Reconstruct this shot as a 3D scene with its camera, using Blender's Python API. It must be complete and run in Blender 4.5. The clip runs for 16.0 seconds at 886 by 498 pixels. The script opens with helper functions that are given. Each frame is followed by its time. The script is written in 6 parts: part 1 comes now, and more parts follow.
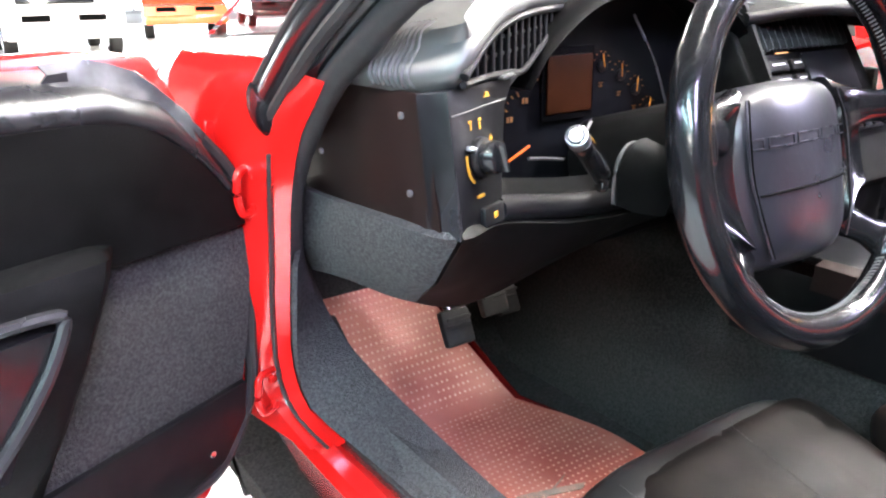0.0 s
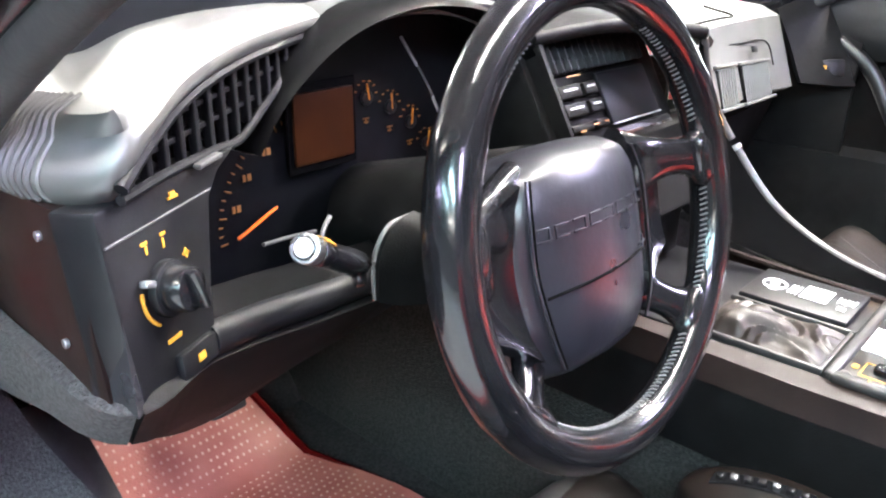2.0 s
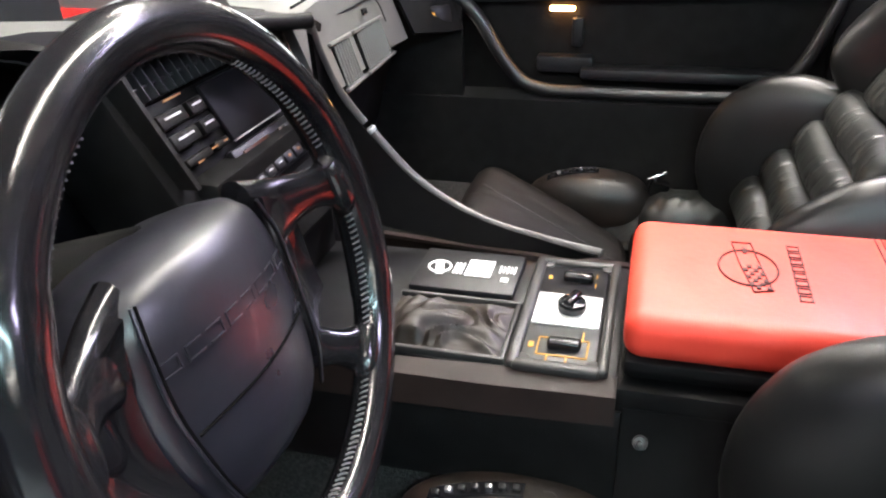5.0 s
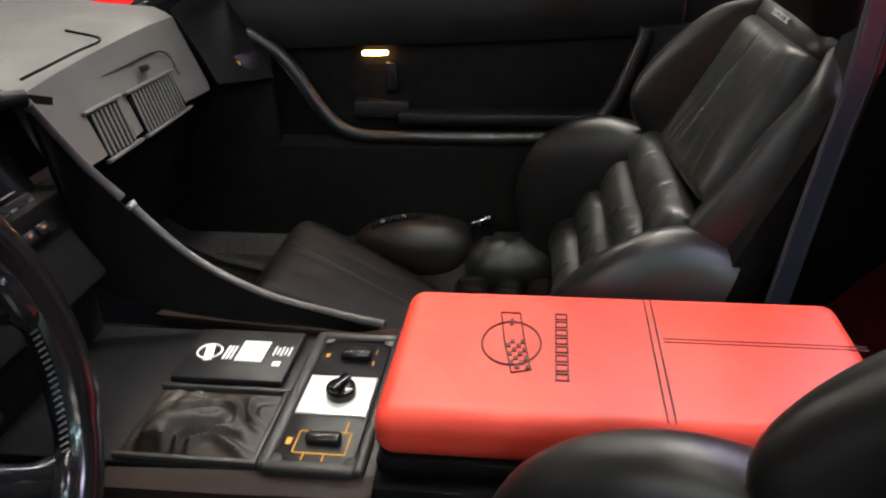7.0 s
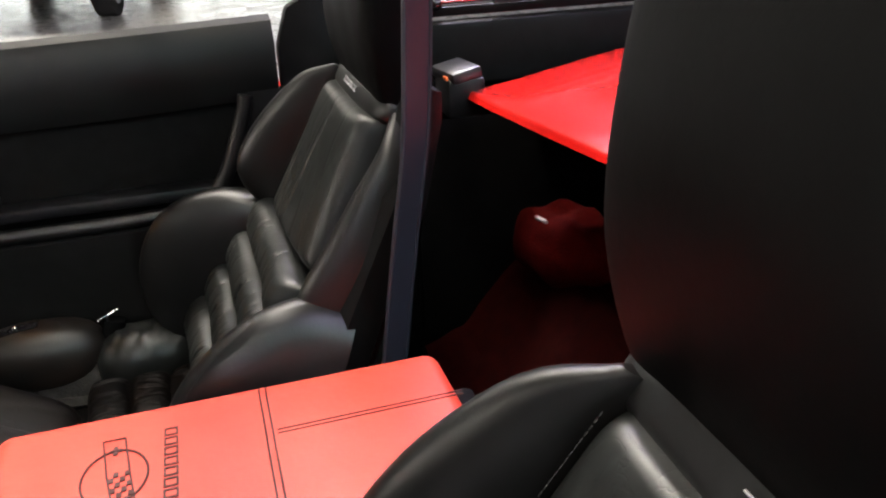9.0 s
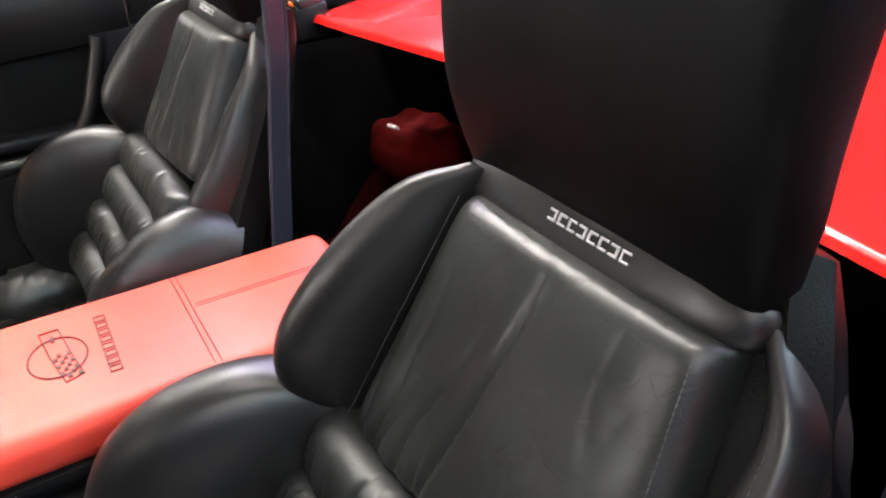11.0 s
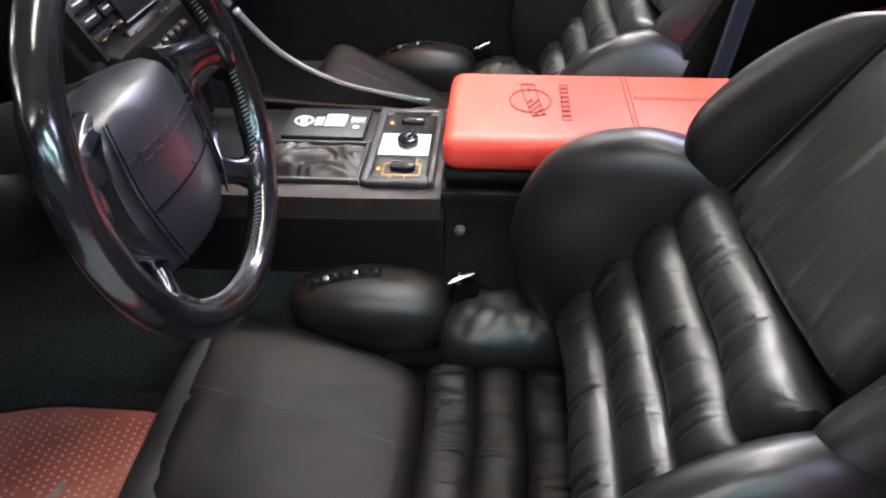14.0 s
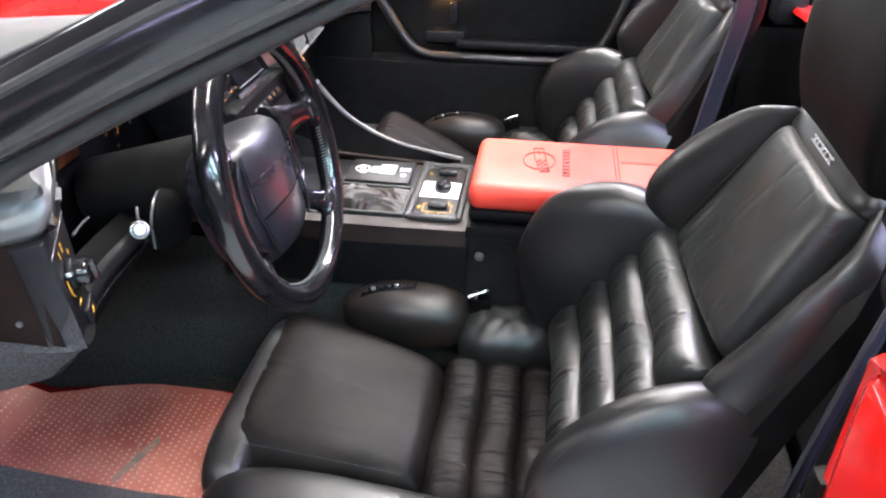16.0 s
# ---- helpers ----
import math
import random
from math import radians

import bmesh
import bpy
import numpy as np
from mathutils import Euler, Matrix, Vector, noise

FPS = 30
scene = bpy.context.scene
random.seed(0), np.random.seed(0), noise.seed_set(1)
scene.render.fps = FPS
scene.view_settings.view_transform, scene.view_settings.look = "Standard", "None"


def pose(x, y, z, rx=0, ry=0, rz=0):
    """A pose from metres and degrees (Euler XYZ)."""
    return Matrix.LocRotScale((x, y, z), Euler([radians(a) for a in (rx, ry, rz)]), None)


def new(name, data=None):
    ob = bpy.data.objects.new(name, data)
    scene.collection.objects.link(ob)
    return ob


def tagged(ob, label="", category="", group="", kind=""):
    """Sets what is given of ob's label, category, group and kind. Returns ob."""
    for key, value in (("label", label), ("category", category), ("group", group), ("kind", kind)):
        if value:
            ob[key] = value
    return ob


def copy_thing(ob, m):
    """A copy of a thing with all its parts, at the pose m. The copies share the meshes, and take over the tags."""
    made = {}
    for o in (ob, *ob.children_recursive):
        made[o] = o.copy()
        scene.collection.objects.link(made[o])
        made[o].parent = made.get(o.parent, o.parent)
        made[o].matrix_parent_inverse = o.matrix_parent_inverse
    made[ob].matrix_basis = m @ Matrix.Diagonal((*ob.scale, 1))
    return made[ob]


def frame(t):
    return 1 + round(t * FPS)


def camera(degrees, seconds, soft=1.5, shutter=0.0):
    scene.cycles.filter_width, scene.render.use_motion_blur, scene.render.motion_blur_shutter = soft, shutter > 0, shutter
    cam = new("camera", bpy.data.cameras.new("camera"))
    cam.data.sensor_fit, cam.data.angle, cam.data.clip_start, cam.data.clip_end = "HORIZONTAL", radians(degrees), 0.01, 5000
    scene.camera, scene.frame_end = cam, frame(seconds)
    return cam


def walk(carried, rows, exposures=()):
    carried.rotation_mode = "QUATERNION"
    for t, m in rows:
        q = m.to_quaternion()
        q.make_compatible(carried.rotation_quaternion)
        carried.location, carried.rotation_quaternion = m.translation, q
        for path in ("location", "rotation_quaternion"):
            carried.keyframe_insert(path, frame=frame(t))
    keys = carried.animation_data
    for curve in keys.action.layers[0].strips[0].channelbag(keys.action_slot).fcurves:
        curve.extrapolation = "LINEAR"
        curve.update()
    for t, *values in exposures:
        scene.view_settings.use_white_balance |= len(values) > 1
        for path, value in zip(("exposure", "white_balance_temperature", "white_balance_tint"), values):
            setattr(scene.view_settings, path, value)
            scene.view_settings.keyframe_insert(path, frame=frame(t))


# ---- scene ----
EXPOSURES = [(0.0, 1.45, 6500, 10), (2.0, 1.5, 6500, 10), (3.5, 1.15, 6550, 10), (4.5, 0.8, 6650, 10), (5.0, 0.35, 6750, 10), (7.3, -0.85, 7000, 9), (8.2, -0.7, 7000, 9), (9.0, -0.55, 7000, 9), (11.3, 0.35, 6600, 11), (12.5, 0.25, 6500, 11), (14.0, 0.25, 6500, 11), (15.0, 0.5, 6450, 11), (16.0, 0.75, 6350, 12)]
cam = camera(59.61, 16.0, soft=2.2)
PATH = [  # seconds, x, y, z, yaw, pitch, roll
    (0.0, -0.9818, -0.1590, 0.8484, -34.29, -18.70, -1.09),
    (0.5, -0.9051, -0.1336, 0.8773, -36.12, -20.86, -0.76),
    (1.0, -0.8393, -0.1077, 0.8952, -38.27, -21.73, -0.11),
    (1.5, -0.8017, -0.0916, 0.8959, -41.70, -21.34, -0.00),
    (2.0, -0.7997, -0.0506, 0.9080, -47.92, -22.55, 0.79),
    (2.5, -0.8007, -0.0194, 0.9211, -53.76, -23.56, 1.14),
    (3.0, -0.7909, 0.0032, 0.9304, -58.77, -24.33, 0.78),
    (3.5, -0.7699, 0.0186, 0.9380, -62.19, -25.08, 0.29),
    (4.0, -0.7449, 0.0230, 0.9395, -65.48, -25.69, -0.23),
    (4.5, -0.7104, 0.0153, 0.9433, -69.52, -26.79, -1.02),
    (5.0, -0.6760, -0.0065, 0.9562, -74.06, -27.71, -2.15),
    (5.2, -0.6630, -0.0173, 0.9627, -75.81, -28.03, -2.45),
    (7.3, -0.5569, -0.1594, 0.9828, -82.53, -26.17, -1.80),
    (7.5, -0.5414, -0.1796, 0.9824, -82.88, -25.41, -1.92),
    (8.0, -0.5206, -0.2129, 0.9849, -87.15, -23.81, -1.96),
    (8.5, -0.5249, -0.2208, 1.0051, -96.38, -23.96, -2.18),
    (9.0, -0.5505, -0.2251, 1.0233, -106.83, -25.14, -1.97),
    (9.2, -0.5681, -0.2262, 1.0309, -110.04, -25.98, -1.94),
    (11.3, -0.7121, -0.1302, 1.0182, -118.91, -29.77, -3.57),
    (11.5, -0.7261, -0.1215, 1.0213, -118.12, -31.01, -3.30),
    (12.0, -0.7686, -0.0958, 1.0320, -113.43, -34.75, -2.46),
    (12.5, -0.8055, -0.1048, 1.0290, -104.45, -37.23, -2.19),
    (13.0, -0.8464, -0.1121, 1.0281, -96.60, -38.02, -2.04),
    (13.5, -0.8867, -0.1020, 1.0285, -89.76, -37.18, -1.88),
    (14.0, -0.9200, -0.0675, 1.0232, -85.32, -35.72, -0.78),
    (14.5, -0.9654, -0.0437, 1.0337, -81.43, -33.84, 0.10),
    (15.0, -1.0274, -0.0492, 1.0588, -79.47, -31.19, 0.36),
    (15.5, -1.1144, -0.0746, 1.0946, -81.11, -29.92, 0.61),
    (16.0, -1.1830, -0.1117, 1.1246, -82.12, -30.78, 0.61),
]
walk(cam, [(t, pose(x, y, z, 90 + pitch, 0, yaw) @ pose(0, 0, 0, 0, 0, roll)) for t, x, y, z, yaw, pitch, roll in PATH],
     exposures=EXPOSURES)

# ---- light: a bright hall with strip lights above an open car ----
world = bpy.data.worlds.new("hall_sky")
scene.world = world
world.use_nodes = True
wn = world.node_tree.nodes
wn["Background"].inputs[0].default_value = (0.9, 0.95, 1.0, 1)
wn["Background"].inputs[1].default_value = 0.25


# ---- materials ----
def material(name, color, rough=0.5, metal=0.0, color2=None, scale=40.0, bump=0.0, bump_scale=200.0, coat=0.0,
             wear=0.0, detail=6.0, bump_dist=0.002, spec=0.5, stretch=(1, 1, 1)):
    m = bpy.data.materials.new(name)
    m.use_nodes = True
    nt = m.node_tree
    b = nt.nodes["Principled BSDF"]
    b.inputs["Base Color"].default_value = (*color, 1)
    b.inputs["Roughness"].default_value = rough
    b.inputs["Metallic"].default_value = metal
    b.inputs["Coat Weight"].default_value = coat
    b.inputs["Specular IOR Level"].default_value = spec
    tc = nt.nodes.new("ShaderNodeTexCoord")
    mp = nt.nodes.new("ShaderNodeMapping")
    mp.inputs["Scale"].default_value = stretch
    nt.links.new(tc.outputs["Object"], mp.inputs["Vector"])
    if color2:
        n = nt.nodes.new("ShaderNodeTexNoise")
        n.inputs["Scale"].default_value = scale
        n.inputs["Detail"].default_value = detail
        nt.links.new(mp.outputs[0], n.inputs["Vector"])
        r = nt.nodes.new("ShaderNodeValToRGB")
        r.color_ramp.elements[0].position, r.color_ramp.elements[1].position = 0.35, 0.68
        r.color_ramp.elements[0].color, r.color_ramp.elements[1].color = (*color, 1), (*color2, 1)
        nt.links.new(n.outputs["Fac"], r.inputs["Fac"])
        nt.links.new(r.outputs["Color"], b.inputs["Base Color"])
    if wear:
        n2 = nt.nodes.new("ShaderNodeTexNoise")
        n2.inputs["Scale"].default_value = 9.0
        n2.inputs["Detail"].default_value = 5.0
        nt.links.new(mp.outputs[0], n2.inputs["Vector"])
        mr = nt.nodes.new("ShaderNodeMapRange")
        mr.inputs["From Min"].default_value, mr.inputs["From Max"].default_value = 0.3, 0.7
        mr.inputs["To Min"].default_value, mr.inputs["To Max"].default_value = max(0.02, rough - wear), rough + wear
        nt.links.new(n2.outputs["Fac"], mr.inputs["Value"])
        nt.links.new(mr.outputs[0], b.inputs["Roughness"])
    if bump:
        v = nt.nodes.new("ShaderNodeTexNoise")
        v.inputs["Scale"].default_value = bump_scale
        v.inputs["Detail"].default_value = 3.0
        nt.links.new(mp.outputs[0], v.inputs["Vector"])
        bp = nt.nodes.new("ShaderNodeBump")
        bp.inputs["Strength"].default_value = bump
        bp.inputs["Distance"].default_value = bump_dist
        nt.links.new(v.outputs["Fac"], bp.inputs["Height"])
        nt.links.new(bp.outputs[0], b.inputs["Normal"])
    return m


def leather(name, c1, c2, rough=0.38, fine=0.12, creased=0.0):
    """Leather: soft grain and uneven gloss; its folds are modelled."""
    m = material(name, c1, rough, color2=c2, scale=14.0, wear=0.06)
    nt = m.node_tree
    tc = nt.nodes["Texture Coordinate"]
    grain = nt.nodes.new("ShaderNodeTexNoise")
    grain.inputs["Scale"].default_value = 120.0
    grain.inputs["Detail"].default_value = 2.0
    nt.links.new(tc.outputs["Object"], grain.inputs["Vector"])
    relief = nt.nodes.new("ShaderNodeBump")
    relief.inputs["Strength"].default_value, relief.inputs["Distance"].default_value = fine, 0.0005
    nt.links.new(grain.outputs["Fac"], relief.inputs["Height"])
    fold = nt.nodes.new("ShaderNodeTexNoise")
    fold.inputs["Scale"].default_value, fold.inputs["Detail"].default_value, fold.inputs["Distortion"].default_value = 34.0, 3.0, 0.7
    nt.links.new(tc.outputs["Object"], fold.inputs["Vector"])
    ridge = nt.nodes.new("ShaderNodeValToRGB")
    ridge.color_ramp.elements[0].position, ridge.color_ramp.elements[1].position = 0.47, 0.53
    ridge.color_ramp.elements.new(0.50).color = (0, 0, 0, 1)
    ridge.color_ramp.elements[0].color, ridge.color_ramp.elements[2].color = (1, 1, 1, 1), (1, 1, 1, 1)
    nt.links.new(fold.outputs["Fac"], ridge.inputs["Fac"])
    line = nt.nodes.new("ShaderNodeBump")
    line.inputs["Strength"].default_value, line.inputs["Distance"].default_value = creased, 0.0008
    nt.links.new(ridge.outputs["Color"], line.inputs["Height"])
    nt.links.new(relief.outputs[0], line.inputs["Normal"])
    nt.links.new(line.outputs[0], nt.nodes["Principled BSDF"].inputs["Normal"])
    return m


def glow(name, color, strength):
    m = bpy.data.materials.new(name)
    m.use_nodes = True
    b = m.node_tree.nodes["Principled BSDF"]
    b.inputs["Base Color"].default_value = (*color, 1)
    b.inputs["Emission Color"].default_value = (*color, 1)
    b.inputs["Emission Strength"].default_value = strength
    return m


LEATHER = leather("black_leather", (0.0064, 0.0074, 0.0073), (0.0115, 0.0128, 0.0125), 0.38, 0.35, 0.16)
THIGH = leather("worn_black_leather", (0.0019, 0.0018, 0.0018), (0.0060, 0.0042, 0.0037), 0.55, 0.25, 0.1)
THIGH.node_tree.nodes["Principled BSDF"].inputs["Specular IOR Level"].default_value = 0.2
POD = leather("brown_worn_leather", (0.0026, 0.0023, 0.0022), (0.014, 0.0082, 0.0060), 0.45, 0.25, 0.1)
THIGH.node_tree.nodes["Principled BSDF"].inputs["Specular IOR Level"].default_value = 0.09
LEATHER_SMOOTH = leather("smooth_black_leather", (0.0045, 0.0045, 0.0047), (0.0075, 0.0075, 0.0077), 0.38, 0.25, 0.05)
# seat leather darkened and dulled for the headrests, shade put into the colour
HEAD = leather("shaded_headrest_leather", (0.0012, 0.0012, 0.0014), (0.0020, 0.0020, 0.0022), 0.55, 0.25, 0.03)
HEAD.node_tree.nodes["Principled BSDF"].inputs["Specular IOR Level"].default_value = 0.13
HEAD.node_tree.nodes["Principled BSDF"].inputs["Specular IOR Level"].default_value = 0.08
RED_LEATHER = leather("red_leather", (0.62, 0.046, 0.028), (0.70, 0.060, 0.038), 0.46, 0.3)
RED_LEATHER.node_tree.nodes["Principled BSDF"].inputs["Specular IOR Level"].default_value = 0.3
VINYL = material("black_vinyl", (0.0034, 0.0034, 0.0036), 0.44, color2=(0.0055, 0.0055, 0.0058), scale=30, spec=0.08, bump=0.25, bump_scale=700, wear=0.07)
DASH_PAD = material("dash_vinyl", (0.048, 0.048, 0.046), 0.40, spec=0.8, color2=(0.060, 0.060, 0.057), scale=12, bump=0.06, bump_scale=600, wear=0.06)
PLASTIC = material("black_plastic", (0.005, 0.005, 0.006), 0.36, spec=0.25, color2=(0.008, 0.008, 0.009), scale=60, bump=0.12, bump_scale=900, wear=0.08)
SATIN_BLACK = material("satin_black_plastic", (0.012, 0.012, 0.014), 0.30, spec=0.5, color2=(0.017, 0.017, 0.019), scale=60, bump=0.1, bump_scale=900, wear=0.06)
BROWN_PLASTIC = material("faded_black_plastic", (0.010, 0.0062, 0.0055), 0.42, spec=0.13, color2=(0.015, 0.009, 0.008), scale=18, bump=0.15, bump_scale=900, wear=0.08)
GLOSS = material("gloss_black", (0.006, 0.006, 0.007), 0.16, color2=(0.01, 0.01, 0.011), scale=30, wear=0.05)
RIM = material("lacquered_black_rim", (0.004, 0.004, 0.005), 0.17, color2=(0.007, 0.007, 0.008), scale=40, coat=0.2, bump=0.03, bump_scale=160)
# near-black for gaps, and for surfaces whose deep shade is put into the colour
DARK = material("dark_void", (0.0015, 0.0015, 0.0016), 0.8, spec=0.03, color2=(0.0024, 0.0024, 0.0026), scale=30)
SATIN = material("satin_grey_plastic", (0.045, 0.044, 0.044), 0.34, spec=0.4, color2=(0.06, 0.058, 0.058), scale=50, wear=0.06)
# pale colour paints the bright reflection on a glossy black plate
PLATE = material("pale_reflection_plate", (0.62, 0.62, 0.62), 0.42, 0.45, color2=(0.7, 0.7, 0.7), scale=40, stretch=(1, 12, 1), wear=0.08)
LEDGE = material("dull_black_plastic", (0.004, 0.004, 0.005), 0.34, spec=0.2, color2=(0.006, 0.006, 0.0075), scale=50, wear=0.06)
SEAT_STITCH = material("dark_grey_stitching", (0.03, 0.03, 0.032), 0.7, color2=(0.045, 0.045, 0.047), scale=300)
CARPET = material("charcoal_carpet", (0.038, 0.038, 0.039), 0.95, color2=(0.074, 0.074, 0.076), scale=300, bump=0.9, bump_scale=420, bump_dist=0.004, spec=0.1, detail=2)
# darker copy of the carpet, with the shade of the enclosed footwells in its colour
FOOT_CARPET = material("shaded_carpet", (0.017, 0.0165, 0.016), 0.95, color2=(0.035, 0.0335, 0.032), scale=240, bump=0.8, bump_scale=400, bump_dist=0.003, spec=0.08, detail=2)
SUEDE = material("grey_suede_trim", (0.035, 0.037, 0.042), 0.9, color2=(0.06, 0.063, 0.07), scale=35, bump=0.5, bump_scale=600, spec=0.15)
RED_PAINT = material("red_paint", (0.52, 0.008, 0.007), 0.20, color2=(0.56, 0.011, 0.009), scale=8, coat=0.9, wear=0.04)
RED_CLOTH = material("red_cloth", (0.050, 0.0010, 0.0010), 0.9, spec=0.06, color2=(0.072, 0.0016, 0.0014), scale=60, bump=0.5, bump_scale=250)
MAT_RED = material("worn_red_mat", (0.25, 0.060, 0.042), 0.55, color2=(0.42, 0.16, 0.12), scale=7, bump=0.4, bump_scale=380, wear=0.12)
MAT_DOT = material("pale_mat_dots", (0.55, 0.34, 0.27), 0.5, color2=(0.46, 0.26, 0.20), scale=9)
CHROME = material("chrome", (0.78, 0.78, 0.8), 0.14, 1.0, color2=(0.7, 0.7, 0.72), scale=40, wear=0.06)
STEEL = material("satin_metal", (0.45, 0.45, 0.46), 0.3, 0.9, color2=(0.35, 0.35, 0.36), scale=90, wear=0.1)
GREY = material("grey_plastic", (0.30, 0.30, 0.31), 0.45, color2=(0.36, 0.36, 0.37), scale=60, wear=0.06)
WHITE = material("white_print", (0.75, 0.75, 0.74), 0.5, color2=(0.66, 0.66, 0.65), scale=120)
YELLOW = material("amber_print", (0.42, 0.20, 0.022), 0.6, spec=0.2, color2=(0.36, 0.17, 0.02), scale=160)
ORANGE = material("orange_needle", (0.9, 0.16, 0.02), 0.4, color2=(0.8, 0.13, 0.02), scale=160)
LCD = material("brown_display_glass", (0.026, 0.0080, 0.0030), 0.3, spec=0.12, color2=(0.038, 0.012, 0.0045), scale=20)
AMBER = material("dim_amber_print", (0.22, 0.085, 0.012), 0.6, color2=(0.15, 0.06, 0.01), scale=160)
# base colour leans violet to help the violet sheen of the lamps
HUB = leather("grained_hub_leather", (0.009, 0.009, 0.0125), (0.014, 0.014, 0.019), 0.31, 0.4)
HUB.node_tree.nodes["Principled BSDF"].inputs["Specular IOR Level"].default_value = 0.6
DARK_RED = material("dark_red_stitching", (0.06, 0.005, 0.005), 0.7, color2=(0.045, 0.004, 0.004), scale=200)
STITCH = material("grey_stitching", (0.07, 0.07, 0.072), 0.7, color2=(0.11, 0.11, 0.112), scale=300)
RUBBER = material("black_rubber", (0.012, 0.012, 0.012), 0.65, color2=(0.02, 0.02, 0.02), scale=80, bump=0.2, bump_scale=300)
BELT = material("navy_belt_webbing", (0.012, 0.014, 0.022), 0.6, color2=(0.017, 0.020, 0.030), scale=300, bump=0.4, bump_scale=700)
CONCRETE = material("pale_epoxy_floor", (0.46, 0.46, 0.45), 0.3, color2=(0.56, 0.56, 0.55), scale=2.5, wear=0.1)
WALL = material("pale_wall", (0.72, 0.74, 0.76), 0.7, color2=(0.66, 0.68, 0.7), scale=1.5)
CEILING = material("dark_ceiling", (0.05, 0.05, 0.055), 0.8, color2=(0.07, 0.07, 0.075), scale=1.5)
DARK_WALL = material("grey_wall", (0.16, 0.17, 0.18), 0.8, color2=(0.2, 0.2, 0.21), scale=1.5)
DOOR_VINYL = material("padded_door_vinyl", (0.0055, 0.006, 0.006), 0.44, spec=0.25, color2=(0.008, 0.0085, 0.0085), scale=14, bump=0.12, bump_scale=500, wear=0.06)
MATT = material("matt_black_plastic", (0.0035, 0.0034, 0.0034), 0.5, spec=0.06, color2=(0.0065, 0.0065, 0.0066), scale=40, bump=0.2, bump_scale=800, wear=0.06)
CREST = material("faded_grey_weave", (0.16, 0.15, 0.13), 0.9, color2=(0.30, 0.20, 0.16), scale=90, bump=0.4, bump_scale=400)
# the red cloth again, darkened to carry the shade under the deck
RED_BASE = material("shaded_red_cloth", (0.009, 0.0005, 0.0005), 0.9, spec=0.04, color2=(0.017, 0.0008, 0.0007), scale=50, bump=0.5, bump_scale=250)
HOOD = material("rolled_hood_vinyl", (0.0012, 0.0012, 0.0014), 0.36, spec=0.10, color2=(0.0022, 0.0022, 0.0023), scale=20, bump=0.08, bump_scale=600, wear=0.08)
FACE = material("dial_face_black", (0.0034, 0.0037, 0.0046), 0.4, spec=0.12, color2=(0.005, 0.0054, 0.0065), scale=40)
GOLD = material("amber_needle", (0.50, 0.17, 0.02), 0.4, color2=(0.42, 0.14, 0.02), scale=160)
GREY_SLAT = material("dark_grey_slat_plastic", (0.026, 0.026, 0.028), 0.45, spec=0.3, color2=(0.036, 0.036, 0.037), scale=60, wear=0.06)
GREY_FILM = material("grey_plastic_film", (0.05, 0.05, 0.052), 0.2, color2=(0.12, 0.12, 0.125), scale=30, wear=0.1)
GLASS = bpy.data.materials.new("clear_glass")
GLASS.use_nodes = True
gb = GLASS.node_tree.nodes["Principled BSDF"]
gb.inputs["Transmission Weight"].default_value, gb.inputs["Roughness"].default_value = 1.0, 0.02
gb.inputs["IOR"].default_value = 1.05
LAMP = glow("strip_light", (1.0, 0.96, 0.90), 14.0)
LAMP_COOL = glow("cool_strip_light", (0.42, 0.92, 1.0), 14.0)
LAMP_VIOLET = glow("violet_strip_light", (0.60, 0.55, 1.0), 14.0)
DAYLIGHT = glow("daylit_glass", (0.90, 0.96, 1.0), 7.0)
BULB = glow("warm_bulb", (1.0, 0.46, 0.16), 70.0)


# ---- building helpers ----
def thing(name, label, category, kind="", group="", at=(0, 0, 0)):
    ob = new(name)
    ob.location = at
    bpy.context.view_layer.update()
    return tagged(ob, label, category, group, kind)


def part(name, bm, mat, parent=None, label="", smooth=True):
    me = bpy.data.meshes.new(name)
    bmesh.ops.recalc_face_normals(bm, faces=bm.faces)
    bm.to_mesh(me)
    bm.free()
    me.materials.append(mat)
    if smooth:
        me.polygons.foreach_set("use_smooth", [True] * len(me.polygons))
        me.set_sharp_from_angle(angle=radians(38))
    ob = new(name, me)
    if parent:
        ob.parent = parent
        ob.matrix_parent_inverse = parent.matrix_world.inverted()
    if label:
        ob["label"] = label
    return ob


def rbox(size, m=Matrix(), bevel=0.004, seg=2):
    bm = bmesh.new()
    bmesh.ops.create_cube(bm, size=1.0)
    bmesh.ops.scale(bm, vec=size, verts=bm.verts)
    if bevel:
        bmesh.ops.bevel(bm, geom=bm.edges[:], offset=min(bevel, min(size) * 0.45), segments=seg, affect="EDGES", profile=0.5)
    bmesh.ops.transform(bm, matrix=m, verts=bm.verts)
    return bm


def loft(rings, closed=True, caps=True):
    """A skin over rings of points, each ring with the same number of points."""
    bm = bmesh.new()
    vs = [[bm.verts.new(p) for p in r] for r in rings]
    n = len(rings[0])
    for a, b in zip(vs, vs[1:]):
        for i in range(n if closed else n - 1):
            j = (i + 1) % n
            bm.faces.new((a[i], a[j], b[j], b[i]))
    if caps and closed:
        bm.faces.new(vs[0][::-1])
        bm.faces.new(vs[-1])
    return bm


